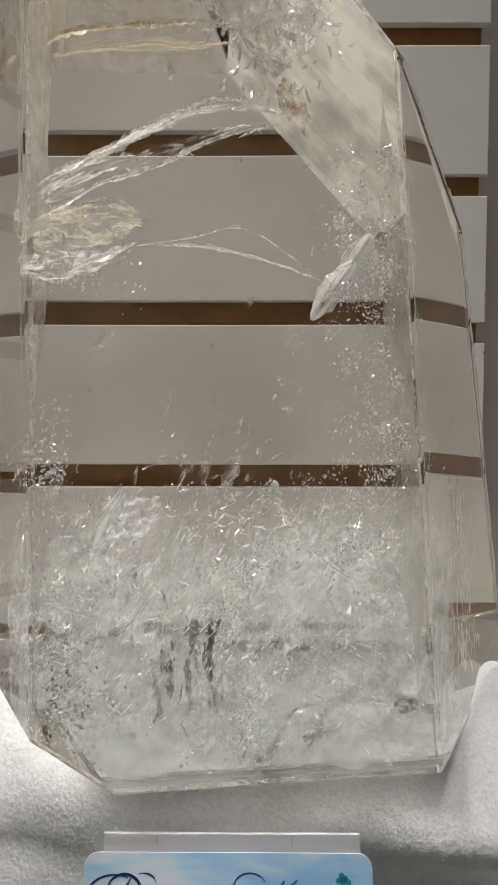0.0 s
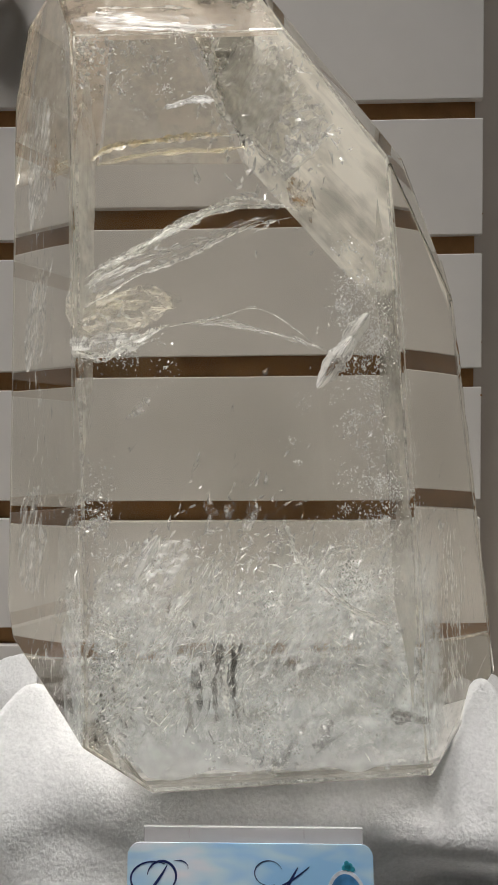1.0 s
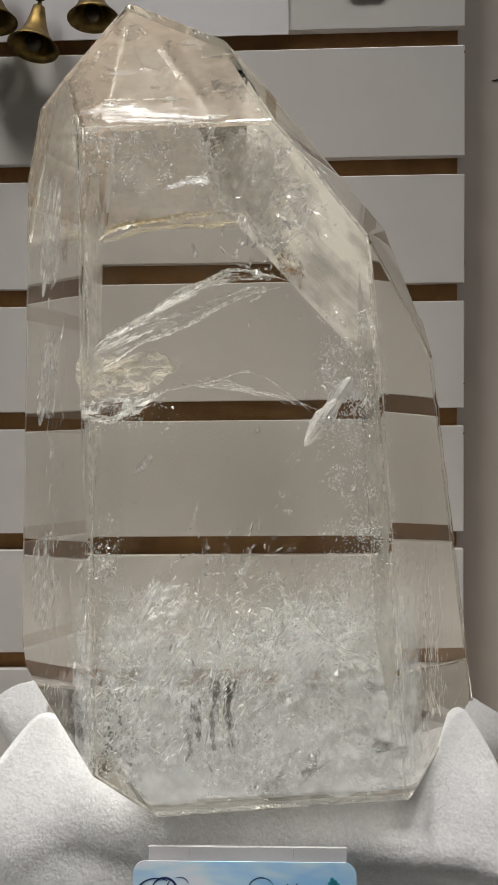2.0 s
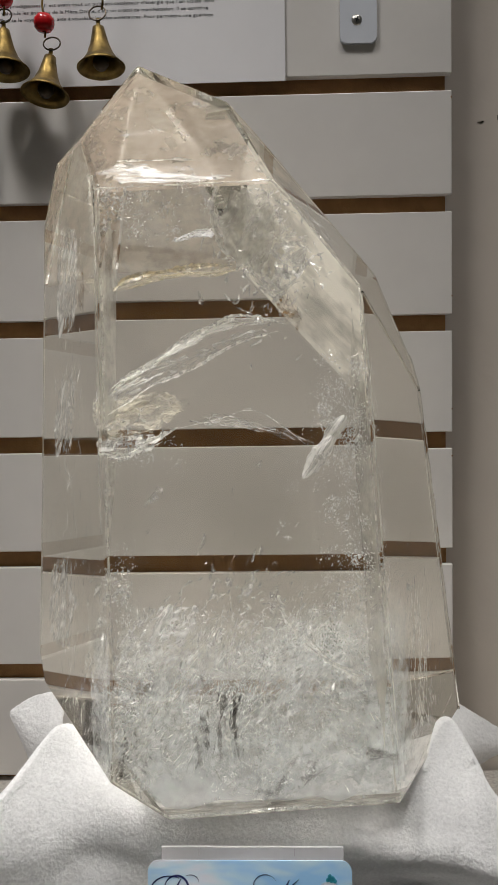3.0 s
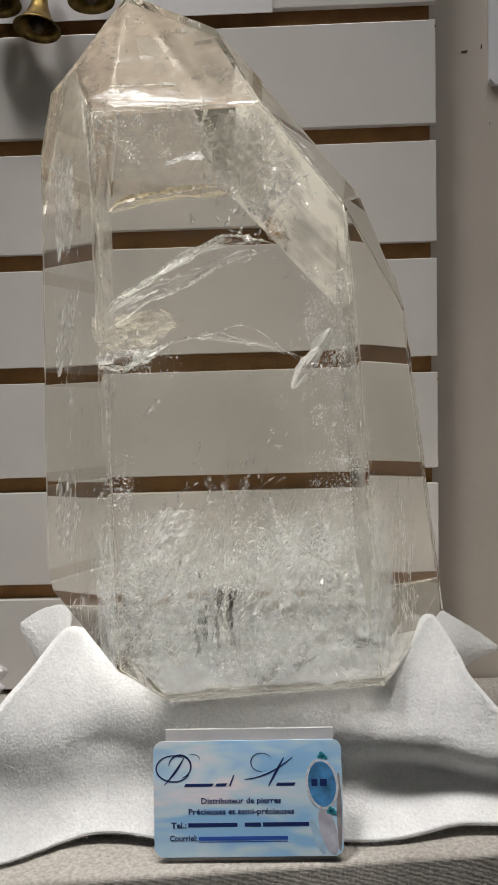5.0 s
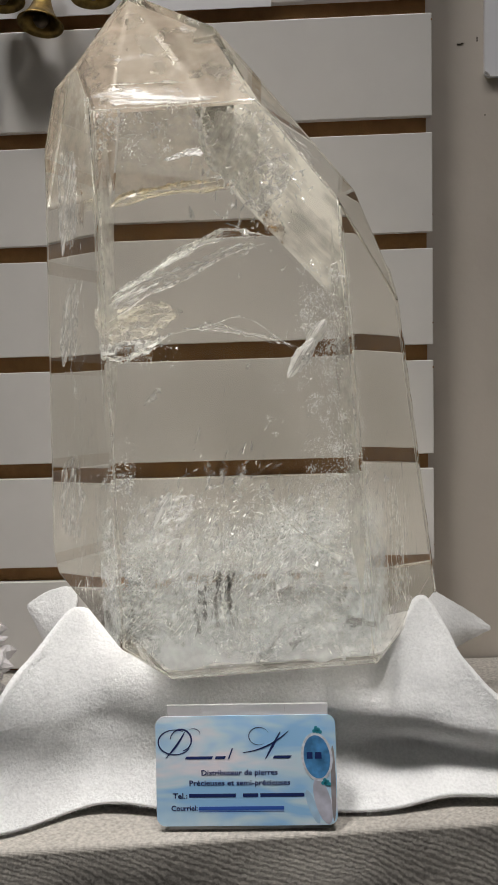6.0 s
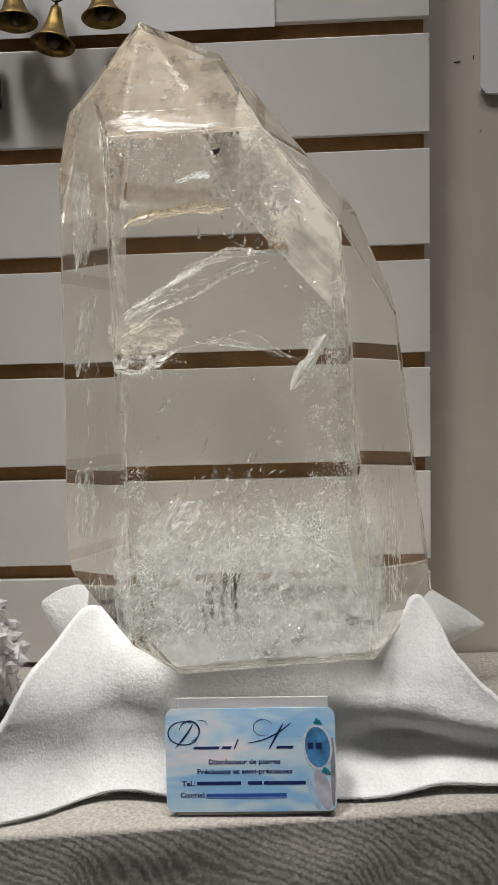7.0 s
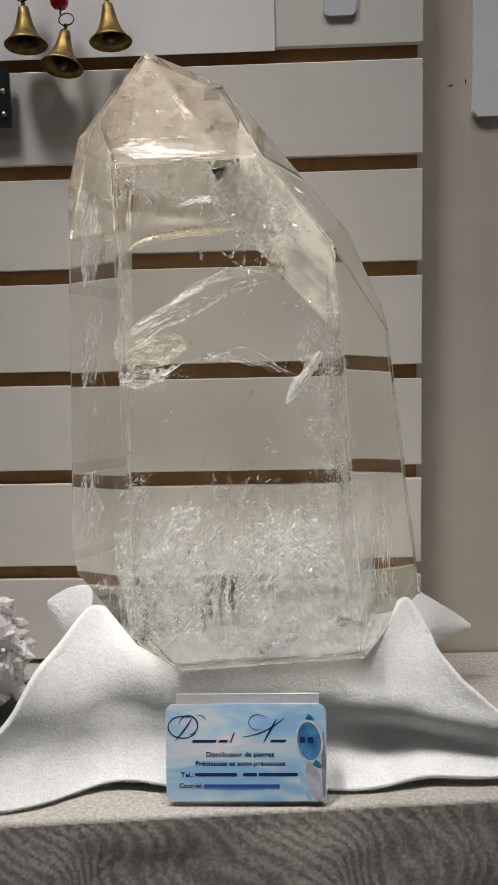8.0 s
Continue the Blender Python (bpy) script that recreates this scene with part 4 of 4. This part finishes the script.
# ---- felt corners that stick out behind the crystal ----
def corner(name, a, b, c, bend):
    a, b, c = Vector(a), Vector(b), Vector(c)

    def at(u, v):
        p = ((a + b) / 2).lerp(c, v) + (b - a) * (u - 0.5) * (1 - 0.96 * v ** 1.5)
        p.y += bend * math.sin(math.pi * u) * (1 - v) + rough(p, 40, 0.004)
        return p + Vector((0, rough(p, 500, 0.0005), rough(p, 480, 0.0005)))

    bm = grid(40, 40, at)
    bmesh.ops.remove_doubles(bm, verts=bm.verts[:], dist=1e-5)
    ob = part(name, bm, FELT, felt, smooth=True)
    s = ob.modifiers.new("thickness", "SOLIDIFY")
    s.thickness = 0.0025
    return ob


corner("folded_corner", (0.085, 0.385, 0.976), (0.085, 0.370, 0.925), (0.149, 0.395, 0.937), -0.018)
corner("folded_corner", (-0.118, 0.365, 0.978), (-0.118, 0.350, 0.915), (-0.152, 0.368, 0.966), -0.010)


# loose fibres of the felt
def fibres(count, seed):
    r = random.Random(seed)
    verts, faces = [], []
    middle = min(felt.data.polygons, key=lambda f: (f.center - Vector((-0.1, 0.26, 0.93))).length)
    skin = 0.0025 if middle.normal.y < 0 else 0.0
    for _ in range(count):
        u, v = r.random(), r.choice((r.random() * 0.545,) * 6 + (r.random() * 0.012, 0.50 + r.random() * 0.06))
        p = felt_at(u, v)
        du, dv = felt_at(min(1, u + 0.004), v) - p, felt_at(u, v + 0.006) - p
        if du.length < 1e-6 or dv.length < 1e-6:
            continue
        if dv.length > 0.004 or du.length > 0.006:
            continue
        n = du.cross(dv).normalized()
        du.normalize()
        t = n.cross(du)
        a = r.uniform(0, 2 * math.pi)
        way = du * math.cos(a) + t * math.sin(a) + n * r.uniform(0.05, 0.5)
        side = way.cross(n).normalized() * 0.00007
        length = r.uniform(0.0008, 0.0026)
        root = p + n * (skin * (1 if v > 0.012 else r.random()) - 0.0001)
        k = len(verts)
        mid = root + way * length * 0.55
        end = root + way * length - n * length * 0.12
        verts += [root - side, root + side, mid + side * 0.8, mid - side * 0.8, end]
        faces += [(k, k + 1, k + 2, k + 3), (k + 3, k + 2, k + 4)]
    me = bpy.data.meshes.new("fuzz")
    me.from_pydata([tuple(v) for v in verts], [], faces)
    me.materials.append(FELT)
    ob = new("fuzz", me)
    ob.parent = felt
    return tagged(ob, kind="stuff")


fibres(150000, 5)


# ---- business card in its holder ----
def card_surface():
    mat = bpy.data.materials.new("printed_card")
    mat.use_nodes = True
    n, l = mat.node_tree.nodes, mat.node_tree.links
    geo = n.new("ShaderNodeNewGeometry")
    place = n.new("ShaderNodeMapping")
    place.inputs["Rotation"].default_value = (0, radians(35), 0)
    place.inputs["Scale"].default_value = (18, 10, 55)
    l.new(geo.outputs["Position"], place.inputs["Vector"])
    tex = n.new("ShaderNodeTexNoise")
    tex.inputs["Scale"].default_value, tex.inputs["Detail"].default_value, tex.inputs["Distortion"].default_value = 1.0, 3, 0.6
    l.new(place.outputs[0], tex.inputs["Vector"])
    ramp = n.new("ShaderNodeValToRGB")
    ramp.color_ramp.elements[0].position, ramp.color_ramp.elements[0].color = 0.40, (0.36, 0.66, 0.98, 1)
    ramp.color_ramp.elements[1].position, ramp.color_ramp.elements[1].color = 0.66, (0.97, 0.93, 0.99, 1)
    mid = ramp.color_ramp.elements.new(0.52)
    mid.color = (0.66, 0.86, 0.99, 1)
    l.new(tex.outputs["Fac"], ramp.inputs[0])
    b = n["Principled BSDF"]
    l.new(ramp.outputs[0], b.inputs["Base Color"])
    b.inputs["Roughness"].default_value = 0.3
    return mat


CARD = card_surface()
NAVY = material("navy_ink", (0.015, 0.03, 0.14), 0.5, vary=0.05, bump=0)
LINK = material("blue_ink", (0.04, 0.12, 0.48), 0.5, vary=0.05, bump=0)
OVAL = material("blue_print", (0.10, 0.33, 0.66), 0.3, vary=0.5, noise_scale=160, stain_scale=60, stain=0.3, bump=0)
RIM = material("silver_print", (0.80, 0.84, 0.92), 0.30, vary=0.3, noise_scale=400, bump=0)
ROBE = material("pearl_print", (0.66, 0.66, 0.76), 0.35, vary=0.3, noise_scale=120, stain_scale=70, stain=0.25, bump=0)
FEATHER = material("pale_blue_print", (0.50, 0.72, 0.93), 0.35, vary=0.2, noise_scale=120, bump=0)
BROWN_PRINT = material("taupe_print", (0.36, 0.33, 0.34), 0.35, vary=0.3, noise_scale=150, bump=0)
TURQUOISE = material("turquoise_print", (0.05, 0.38, 0.50), 0.4, vary=0.4, noise_scale=900, bump=0)
FROSTED = material("frosted_acrylic", (0.78, 0.77, 0.78), 0.25, vary=0.03, bump=0.02, Transmission_Weight=0.35, IOR=1.49)

CX, CY, CZ = -0.0522, 0.2362, 0.8955
holder = tagged(new("card_holder"), "frosted acrylic card holder standing at the table edge", "card holder")
b = box(CX + 0.0056, CX + 0.0851, CY + 0.0012, CY + 0.0030, TABLE_Z + 0.0015, CZ + 0.0582, 0.0003)
part("back_plate", b, FROSTED, holder)
part("foot", box(CX + 0.0056, CX + 0.0851, CY + 0.0030, CY + 0.0115, TABLE_Z + 0.0015, TABLE_Z + 0.0035, 0.0003), FROSTED, holder)
for x in (0.0221, 0.0637):
    part("seam", box(CX + x, CX + x + 0.0003, CY + 0.0009, CY + 0.0013, CZ + 0.0545, CZ + 0.0578), BROWN_PRINT, holder)

card = tagged(new("business_card"), "pale blue business card with navy print in acrylic holder", "business card")
b = rounded_plate(0.0885, 0.0530, 0.0005, 0.0045)
b.transform(pose(CX, CY, CZ))
part("card_sheet", b, CARD, card)
INKED = CY - 0.00012


def flat(name, points, mat, label="", lift=0.0):
    """A thin printed shape on the card; points in card metres."""
    bm = bmesh.new()
    a = [bm.verts.new((CX + x, INKED - lift, CZ + z)) for x, z in points]
    c = [bm.verts.new((CX + x, CY - 0.00002, CZ + z)) for x, z in points]
    bm.faces.new(a)
    for i in range(len(a)):
        j = (i + 1) % len(a)
        bm.faces.new((a[i], c[i], c[j], a[j]))
    return part(name, bm, mat, card, label)


def bar(x0, x1, z0, z1, mat, slant=0.0):
    return flat("print_bar", [(x0, z0), (x1, z0), (x1 + slant, z1), (x0 + slant, z1)], mat)


def stroke(fn, w0, w1, steps=28):
    """A pen stroke along fn(0..1), thick in its middle."""
    pts = [Vector(fn(k / steps)) for k in range(steps + 1)]
    left, right = [], []
    for k, p in enumerate(pts):
        d = (pts[min(k + 1, steps)] - pts[max(k - 1, 0)]).normalized()
        w = w0 + (w1 - w0) * math.sin(math.pi * k / steps)
        side = Vector((-d.y, d.x)) * w / 2
        left.append(p + side)
        right.append(p - side)
    bm = bmesh.new()
    a = [bm.verts.new((CX + p.x, INKED, CZ + p.y)) for p in left]
    c = [bm.verts.new((CX + p.x, INKED, CZ + p.y)) for p in right]
    for k in range(steps):
        bm.faces.new((a[k], a[k + 1], c[k + 1], c[k]))
    return part("flourish", bm, NAVY, card)


def arc(cx, cz, rx, rz, a0, a1):
    return lambda t: (cx + rx * math.cos(radians(a0 + (a1 - a0) * t)), cz + rz * math.sin(radians(a0 + (a1 - a0) * t)))


# the maker's mark: flourishes and bars only
stroke(arc(0.0095, 0.0405, 0.0082, 0.0060, 60, 330), 0.0003, 0.0007)
stroke(arc(0.0125, 0.0415, 0.0052, 0.0052, -80, 175), 0.0003, 0.0009)
stroke(arc(0.0185, 0.0445, 0.0035, 0.0025, -10, 120), 0.0001, 0.0004)
stroke(lambda t: (0.0145 - 0.0065 * t - 0.003 * t * t, 0.0455 - 0.0125 * t), 0.0003, 0.0010)
stroke(arc(0.0510, 0.0430, 0.0050, 0.0042, 20, 300), 0.0001, 0.0004)
stroke(lambda t: (0.0655 - 0.0165 * t - 0.006 * t * t, 0.0452 - 0.0140 * t + 0.004 * t * t * t), 0.0003, 0.0007)
stroke(lambda t: (0.0615 - 0.0075 * t, 0.0450 - 0.0130 * t), 0.0004, 0.0011)
bar(0.0143, 0.0275, 0.0322, 0.0335, NAVY, 0.0008)
bar(0.0290, 0.0338, 0.0322, 0.0335, NAVY, 0.0008)
bar(0.0355, 0.0362, 0.0322, 0.0372, NAVY, 0.0020)
bar(0.0575, 0.0660, 0.0322, 0.0335, NAVY, 0.0008)
writing("Distributeur de pierres", 0.0036, NAVY, card, CX + 0.0221, INKED, CZ + 0.0244, width=0.0374)
writing("Précieuses et semi-précieuses", 0.0036, NAVY, card, CX + 0.0161, INKED, CZ + 0.0195, width=0.0495)
writing("Tel.:", 0.0036, NAVY, card, CX + 0.0080, INKED, CZ + 0.0134, width=0.0071)
bar(0.0160, 0.0390, 0.0138, 0.0155, NAVY)
bar(0.0425, 0.0500, 0.0138, 0.0155, NAVY)
bar(0.0510, 0.0725, 0.0138, 0.0155, NAVY)
writing("Courriel:", 0.0036, NAVY, card, CX + 0.0071, INKED, CZ + 0.0075, width=0.0129)
bar(0.0208, 0.0625, 0.0076, 0.0093, LINK)
bar(0.0208, 0.0625, 0.0068, 0.0071, LINK)


def oval(cx, cz, rx, rz, tilt=0.0, steps=40):
    out = []
    for k in range(steps):
        a = 2 * math.pi * k / steps
        x, z = rx * math.cos(a), rz * math.sin(a)
        c, s = math.cos(tilt), math.sin(tilt)
        out.append((cx + c * x - s * z, cz + s * x + c * z))
    return out


flat("feather", oval(0.0765, 0.0088, 0.0020, 0.0085, 0.35), FEATHER, "pale printed feather")
flat("robe", oval(0.0815, 0.0115, 0.0038, 0.0112, 0.25), ROBE, "pearly printed drapery", 0.00002)
flat("shade_band", oval(0.0868, 0.0200, 0.0012, 0.0180, 0.0), BROWN_PRINT, "taupe printed edge", 0.00004)
flat("medallion_rim", oval(0.0791, 0.0327, 0.0076, 0.0117, 0.12), RIM, "silvery oval rim", 0.00006)
flat("medallion", oval(0.0791, 0.0327, 0.0064, 0.0104, 0.12), OVAL, "blue oval medallion", 0.00010)
for x0, x1 in ((0.0742, 0.0770), (0.0782, 0.0814)):
    flat("print_bar", [(x0, 0.0318), (x1, 0.0318), (x1, 0.0350), (x0, 0.0350)], NAVY, "", 0.00014)
for cx, cz in ((0.0795, 0.0453), (0.0832, 0.0203)):
    for k in range(7):
        flat("bead", oval(cx + 0.0022 * math.cos(k * 2.4) * (k / 6), cz + 0.0014 * math.sin(k * 2.4) * (k / 6), 0.0009, 0.0009, 0, 10), TURQUOISE, "turquoise printed bead", 0.00016)


for thing in (card, holder):
    thing.matrix_world = Matrix.Translation((0, CY, TABLE_Z)) @ pose(0, 0, 0, -10) @ Matrix.Translation((0, -CY, -TABLE_Z))


# ---- paper notice on the slatwall ----
notice = tagged(new("paper_notice"), "white paper notice with French print on the slatwall", "notice")
part("sheet", box(-0.200, 0.0150, SLAT_Y - 0.0016, SLAT_Y - 0.0006, 1.3505, 1.560), PAPER, notice)
for text, z, x1 in (("lument prodigieuses. Il est avant tout un puissant catalyseur d'énergie que l'on utilise dans", 1.4008, -0.0300),
                    ("ries véhicule les énergies de la Mère Divine, c'est un cristal de manifestation. Il se combine", 1.3964, -0.0340),
                    ("ux. Facilite le voyage astral, aide à visualiser les vies antérieures. Pour permettre une guérison", 1.3920, -0.0308)):
    writing(text, 0.0030, INK, notice, -0.1735, SLAT_Y - 0.0017, z, width=x1 + 0.1735, bold=0.0)

# ---- plastic holder screwed to the slat ----
clip = tagged(new("slatwall_clip"), "pale grey plastic plate screwed to the slatwall", "clip")
b = rounded_plate(0.0232, 0.070, 0.0024, 0.0035)
b.transform(pose(0.0500, SLAT_Y - 0.0025, 1.3722))
bmesh.ops.bevel(b, geom=[e for e in b.edges if all(v.co.y < SLAT_Y - 0.002 for v in e.verts)], offset=0.0005, segments=2, affect="EDGES")
part("plate", b, GREY_PLASTIC, clip)
screw = part("screw", lathe([(0.0, -0.0009), (0.0022, -0.0008), (0.0034, 0.0), (0.0034, 0.001)], 24), STEEL, clip, "steel cross-head screw", True)
screw.matrix_world = pose(0.0606, SLAT_Y - 0.0025, 1.3866, -90)
for a in (20, 110):
    cross = part("slot", box(-0.0016, 0.0016, -0.0004, 0.0004, -0.0012, -0.0007), BLACK, screw)
    cross.matrix_parent_inverse = Matrix.Identity(4)
    cross.matrix_basis = pose(0, 0, 0, 0, 0, a)

# ---- switch plate on the painted wall ----
switch = tagged(new("switch_plate"), "white plastic wall switch plate beside the slatwall", "switch")
b = rounded_plate(0.075, 0.118, 0.0040, 0.004)
b.transform(pose(0.1592, WALL_Y - 0.0042, 1.3045))
bmesh.ops.bevel(b, geom=[e for e in b.edges if all(v.co.y < WALL_Y - 0.004 for v in e.verts)], offset=0.0014, segments=3, affect="EDGES")
part("cover", b, PLASTIC, switch)
part("rocker", box(0.180, 0.213, WALL_Y - 0.0070, WALL_Y - 0.0040, 1.330, 1.397, 0.001), PLASTIC, switch)

# scuffs on the painted wall
for x, z, w, h in ((0.1415, 1.3275, 0.0032, 0.0005), (0.1440, 1.3280, 0.0016, 0.0005), (0.1545, 1.3290, 0.0007, 0.003), (0.1600, 1.2800, 0.0007, 0.0008)):
    tagged(mesh_ob("wall_scuff", box(x, x + w, WALL_Y - 0.0004, WALL_Y + 0.001, z, z + h), DARK_METAL, wall_north), "small dark scuff")

# ---- black bracket on the slatwall ----
bracket = tagged(new("shelf_bracket"), "black metal bracket plate with bolts on the slatwall", "bracket")
b = rounded_plate(0.110, 0.041, 0.003, 0.002)
b.transform(pose(-0.2865, 0.4300, 1.3022))
part("plate", b, BLACK, bracket)
part("arm", box(-0.2865, -0.2845, 0.4330, SLAT_Y, 1.305, 1.340), BLACK, bracket)
for z in (1.3270, 1.3110):
    bolt = part("bolt", lathe([(0.0, -0.001), (0.0018, -0.0008), (0.0022, 0.0), (0.0022, 0.0008)], 16), STEEL, bracket, "small steel bolt", True)
    bolt.matrix_world = pose(-0.1815, 0.4300, z, -90)


# ---- brass bells ----
def bell_at(x, y, z, r, h, lean):
    bell = part("bell", lathe([(0.0, h), (0.0028, h), (0.0036, h - 0.0006), (0.0046, h * 0.78), (0.0060, h * 0.55), (0.0085, h * 0.30), (0.0118, h * 0.12), (r, 0.0), (r - 0.0003, -0.0006), (0.0112, h * 0.11),
                               (0.0078, h * 0.30), (0.0052, h * 0.56), (0.0034, h * 0.80), (0.0, h * 0.9)], 40), BRASS, chime, "tarnished brass bell", True)
    bell.matrix_world = pose(x, y, z, *lean)
    inner_parts = [("clapper", lathe([(0.0, -0.0020), (0.0030, -0.0010), (0.0050, 0.0020), (0.0048, 0.0050), (0.0020, 0.0085), (0.0008, 0.016), (0.0, 0.017)], 20), DARK_METAL),
                   ("loop", box(-0.0013, 0.0013, -0.0007, 0.0007, h - 0.001, h + 0.0055, 0.0005), BRASS),
                   ("ring", tube([(0.0053 * math.cos(a * 0.2618), 0.0012 * math.sin(a * 0.2618), h + 0.0088 + 0.0053 * math.sin(a * 0.2618)) for a in range(24)], 0.0005, 8, True), DARK_METAL)]
    for name, bm, mat in inner_parts:
        ob = part(name, bm, mat, bell, smooth=name != "loop")
        ob.matrix_parent_inverse = Matrix.Identity(4)
    return bell


chime = tagged(new("bell_chime"), "brass bells and red beads hanging before the notice", "bell chime")
BELLS = [(-0.1595, 1.3545, (-7, -3, 0)), (-0.1350, 1.3390, (-13, 5, 0)), (-0.0995, 1.3545, (-7, -4, 0))]
for x, z, lean in BELLS:
    bell_at(x, 0.4195, z, 0.0150, 0.0265, lean)
for x, z in ((-0.1345, 1.3825), (-0.1600, 1.3985)):
    bead = part("bead", lathe([(0.0010, 0.0052), (0.0045, 0.0047), (0.0062, 0.0022), (0.0064, 0.0), (0.0060, -0.0025), (0.0043, -0.0046), (0.0010, -0.0050)], 28), RED, chime, "glossy red wooden bead", True)
    bead.location = (x, 0.4195, z)
for x, z0 in ((-0.1345, 1.374), (-0.1600, 1.388), (-0.0985, 1.390)):
    link = [(x + 0.0009 * math.sin(k * 0.9), 0.4195 + 0.0009 * math.cos(k * 0.9), z0 + 0.004 * k) for k in range(int((1.47 - z0) / 0.004))]
    part("cord", tube(link, 0.0007, 6), BRASS, chime, smooth=True)
part("hook", tube([(-0.165, 0.4195, 1.468), (-0.128, 0.4195, 1.470), (-0.092, 0.4195, 1.468)], 0.0012, 8), BRASS, chime)
part("peg", tube([(-0.128, 0.4195, 1.470), (-0.128, 0.430, 1.472), (-0.128, SLAT_Y + 0.002, 1.473)], 0.0015, 8), BRASS, chime)


# ---- quartz cluster on a black stand ----
def points_cluster():
    r = random.Random(21)
    bm = bmesh.new()
    core = Vector((-0.203, 0.335, 0.944))
    for _ in range(620):
        d = Vector((r.gauss(0, 1), r.gauss(0, 1), r.gauss(0.1, 1))).normalized()
        start = core + Vector((d.x * 0.043, d.y * 0.032, d.z * 0.038)) * r.uniform(0.85, 1.0) * (1 + 0.25 * noise.noise(d * 3))
        way = (d * 0.8 + Vector((r.gauss(0, 0.6), r.gauss(0, 0.6), r.gauss(0, 0.6)))).normalized()
        radius, length = r.uniform(0.0014, 0.0056), r.uniform(0.000, 0.0045)
        m = way.to_track_quat("Z", "Y").to_matrix()
        spin = r.uniform(0, 1)
        low, high = [], []
        for k in range(6):
            a = math.pi / 3 * (k + spin)
            q = Vector((radius * math.cos(a), radius * math.sin(a), 0))
            low.append(bm.verts.new(start + m @ (q - Vector((0, 0, 0.006)))))
            high.append(bm.verts.new(start + m @ (q * 0.9 + Vector((0, 0, length + r.uniform(-0.001, 0.001))))))
        tip = bm.verts.new(start + m @ Vector((radius * r.uniform(-0.4, 0.4), 0, length + radius * 1.3)))
        for k in range(6):
            j = (k + 1) % 6
            bm.faces.new((low[k], low[j], high[j], high[k]))
            bm.faces.new((high[k], high[j], tip))
        bm.faces.new(low[::-1])
    lump = bmesh.new()
    bmesh.ops.create_icosphere(lump, subdivisions=4, radius=1)
    for v in lump.verts:
        v.co = core + Vector((v.co.x * 0.043, v.co.y * 0.032, v.co.z * 0.038)) * (1 + 0.25 * noise.noise(v.co * 3))
    merge(bm, lump)
    for v in bm.verts:
        v.co.z = max(v.co.z, 0.9045)
    return bm


MILKY = material("milky_quartz", (0.98, 0.94, 0.94), 0.10, vary=0.15, noise_scale=120, stain_scale=40, stain=0.15, bump=0.3, bump_scale=200, Transmission_Weight=0.35, IOR=1.54)
cluster = tagged(new("quartz_cluster"), "rough pinkish white quartz cluster on black stand", "crystal cluster")
tagged(part("druse", points_cluster(), MILKY, cluster), kind="stuff")
stand = tagged(mesh_ob("cluster_stand", box(-0.262, -0.158, 0.295, 0.385, TABLE_Z + 0.0008, 0.9055, 0.002), BLACK), "low black stand under the quartz cluster", "stand")
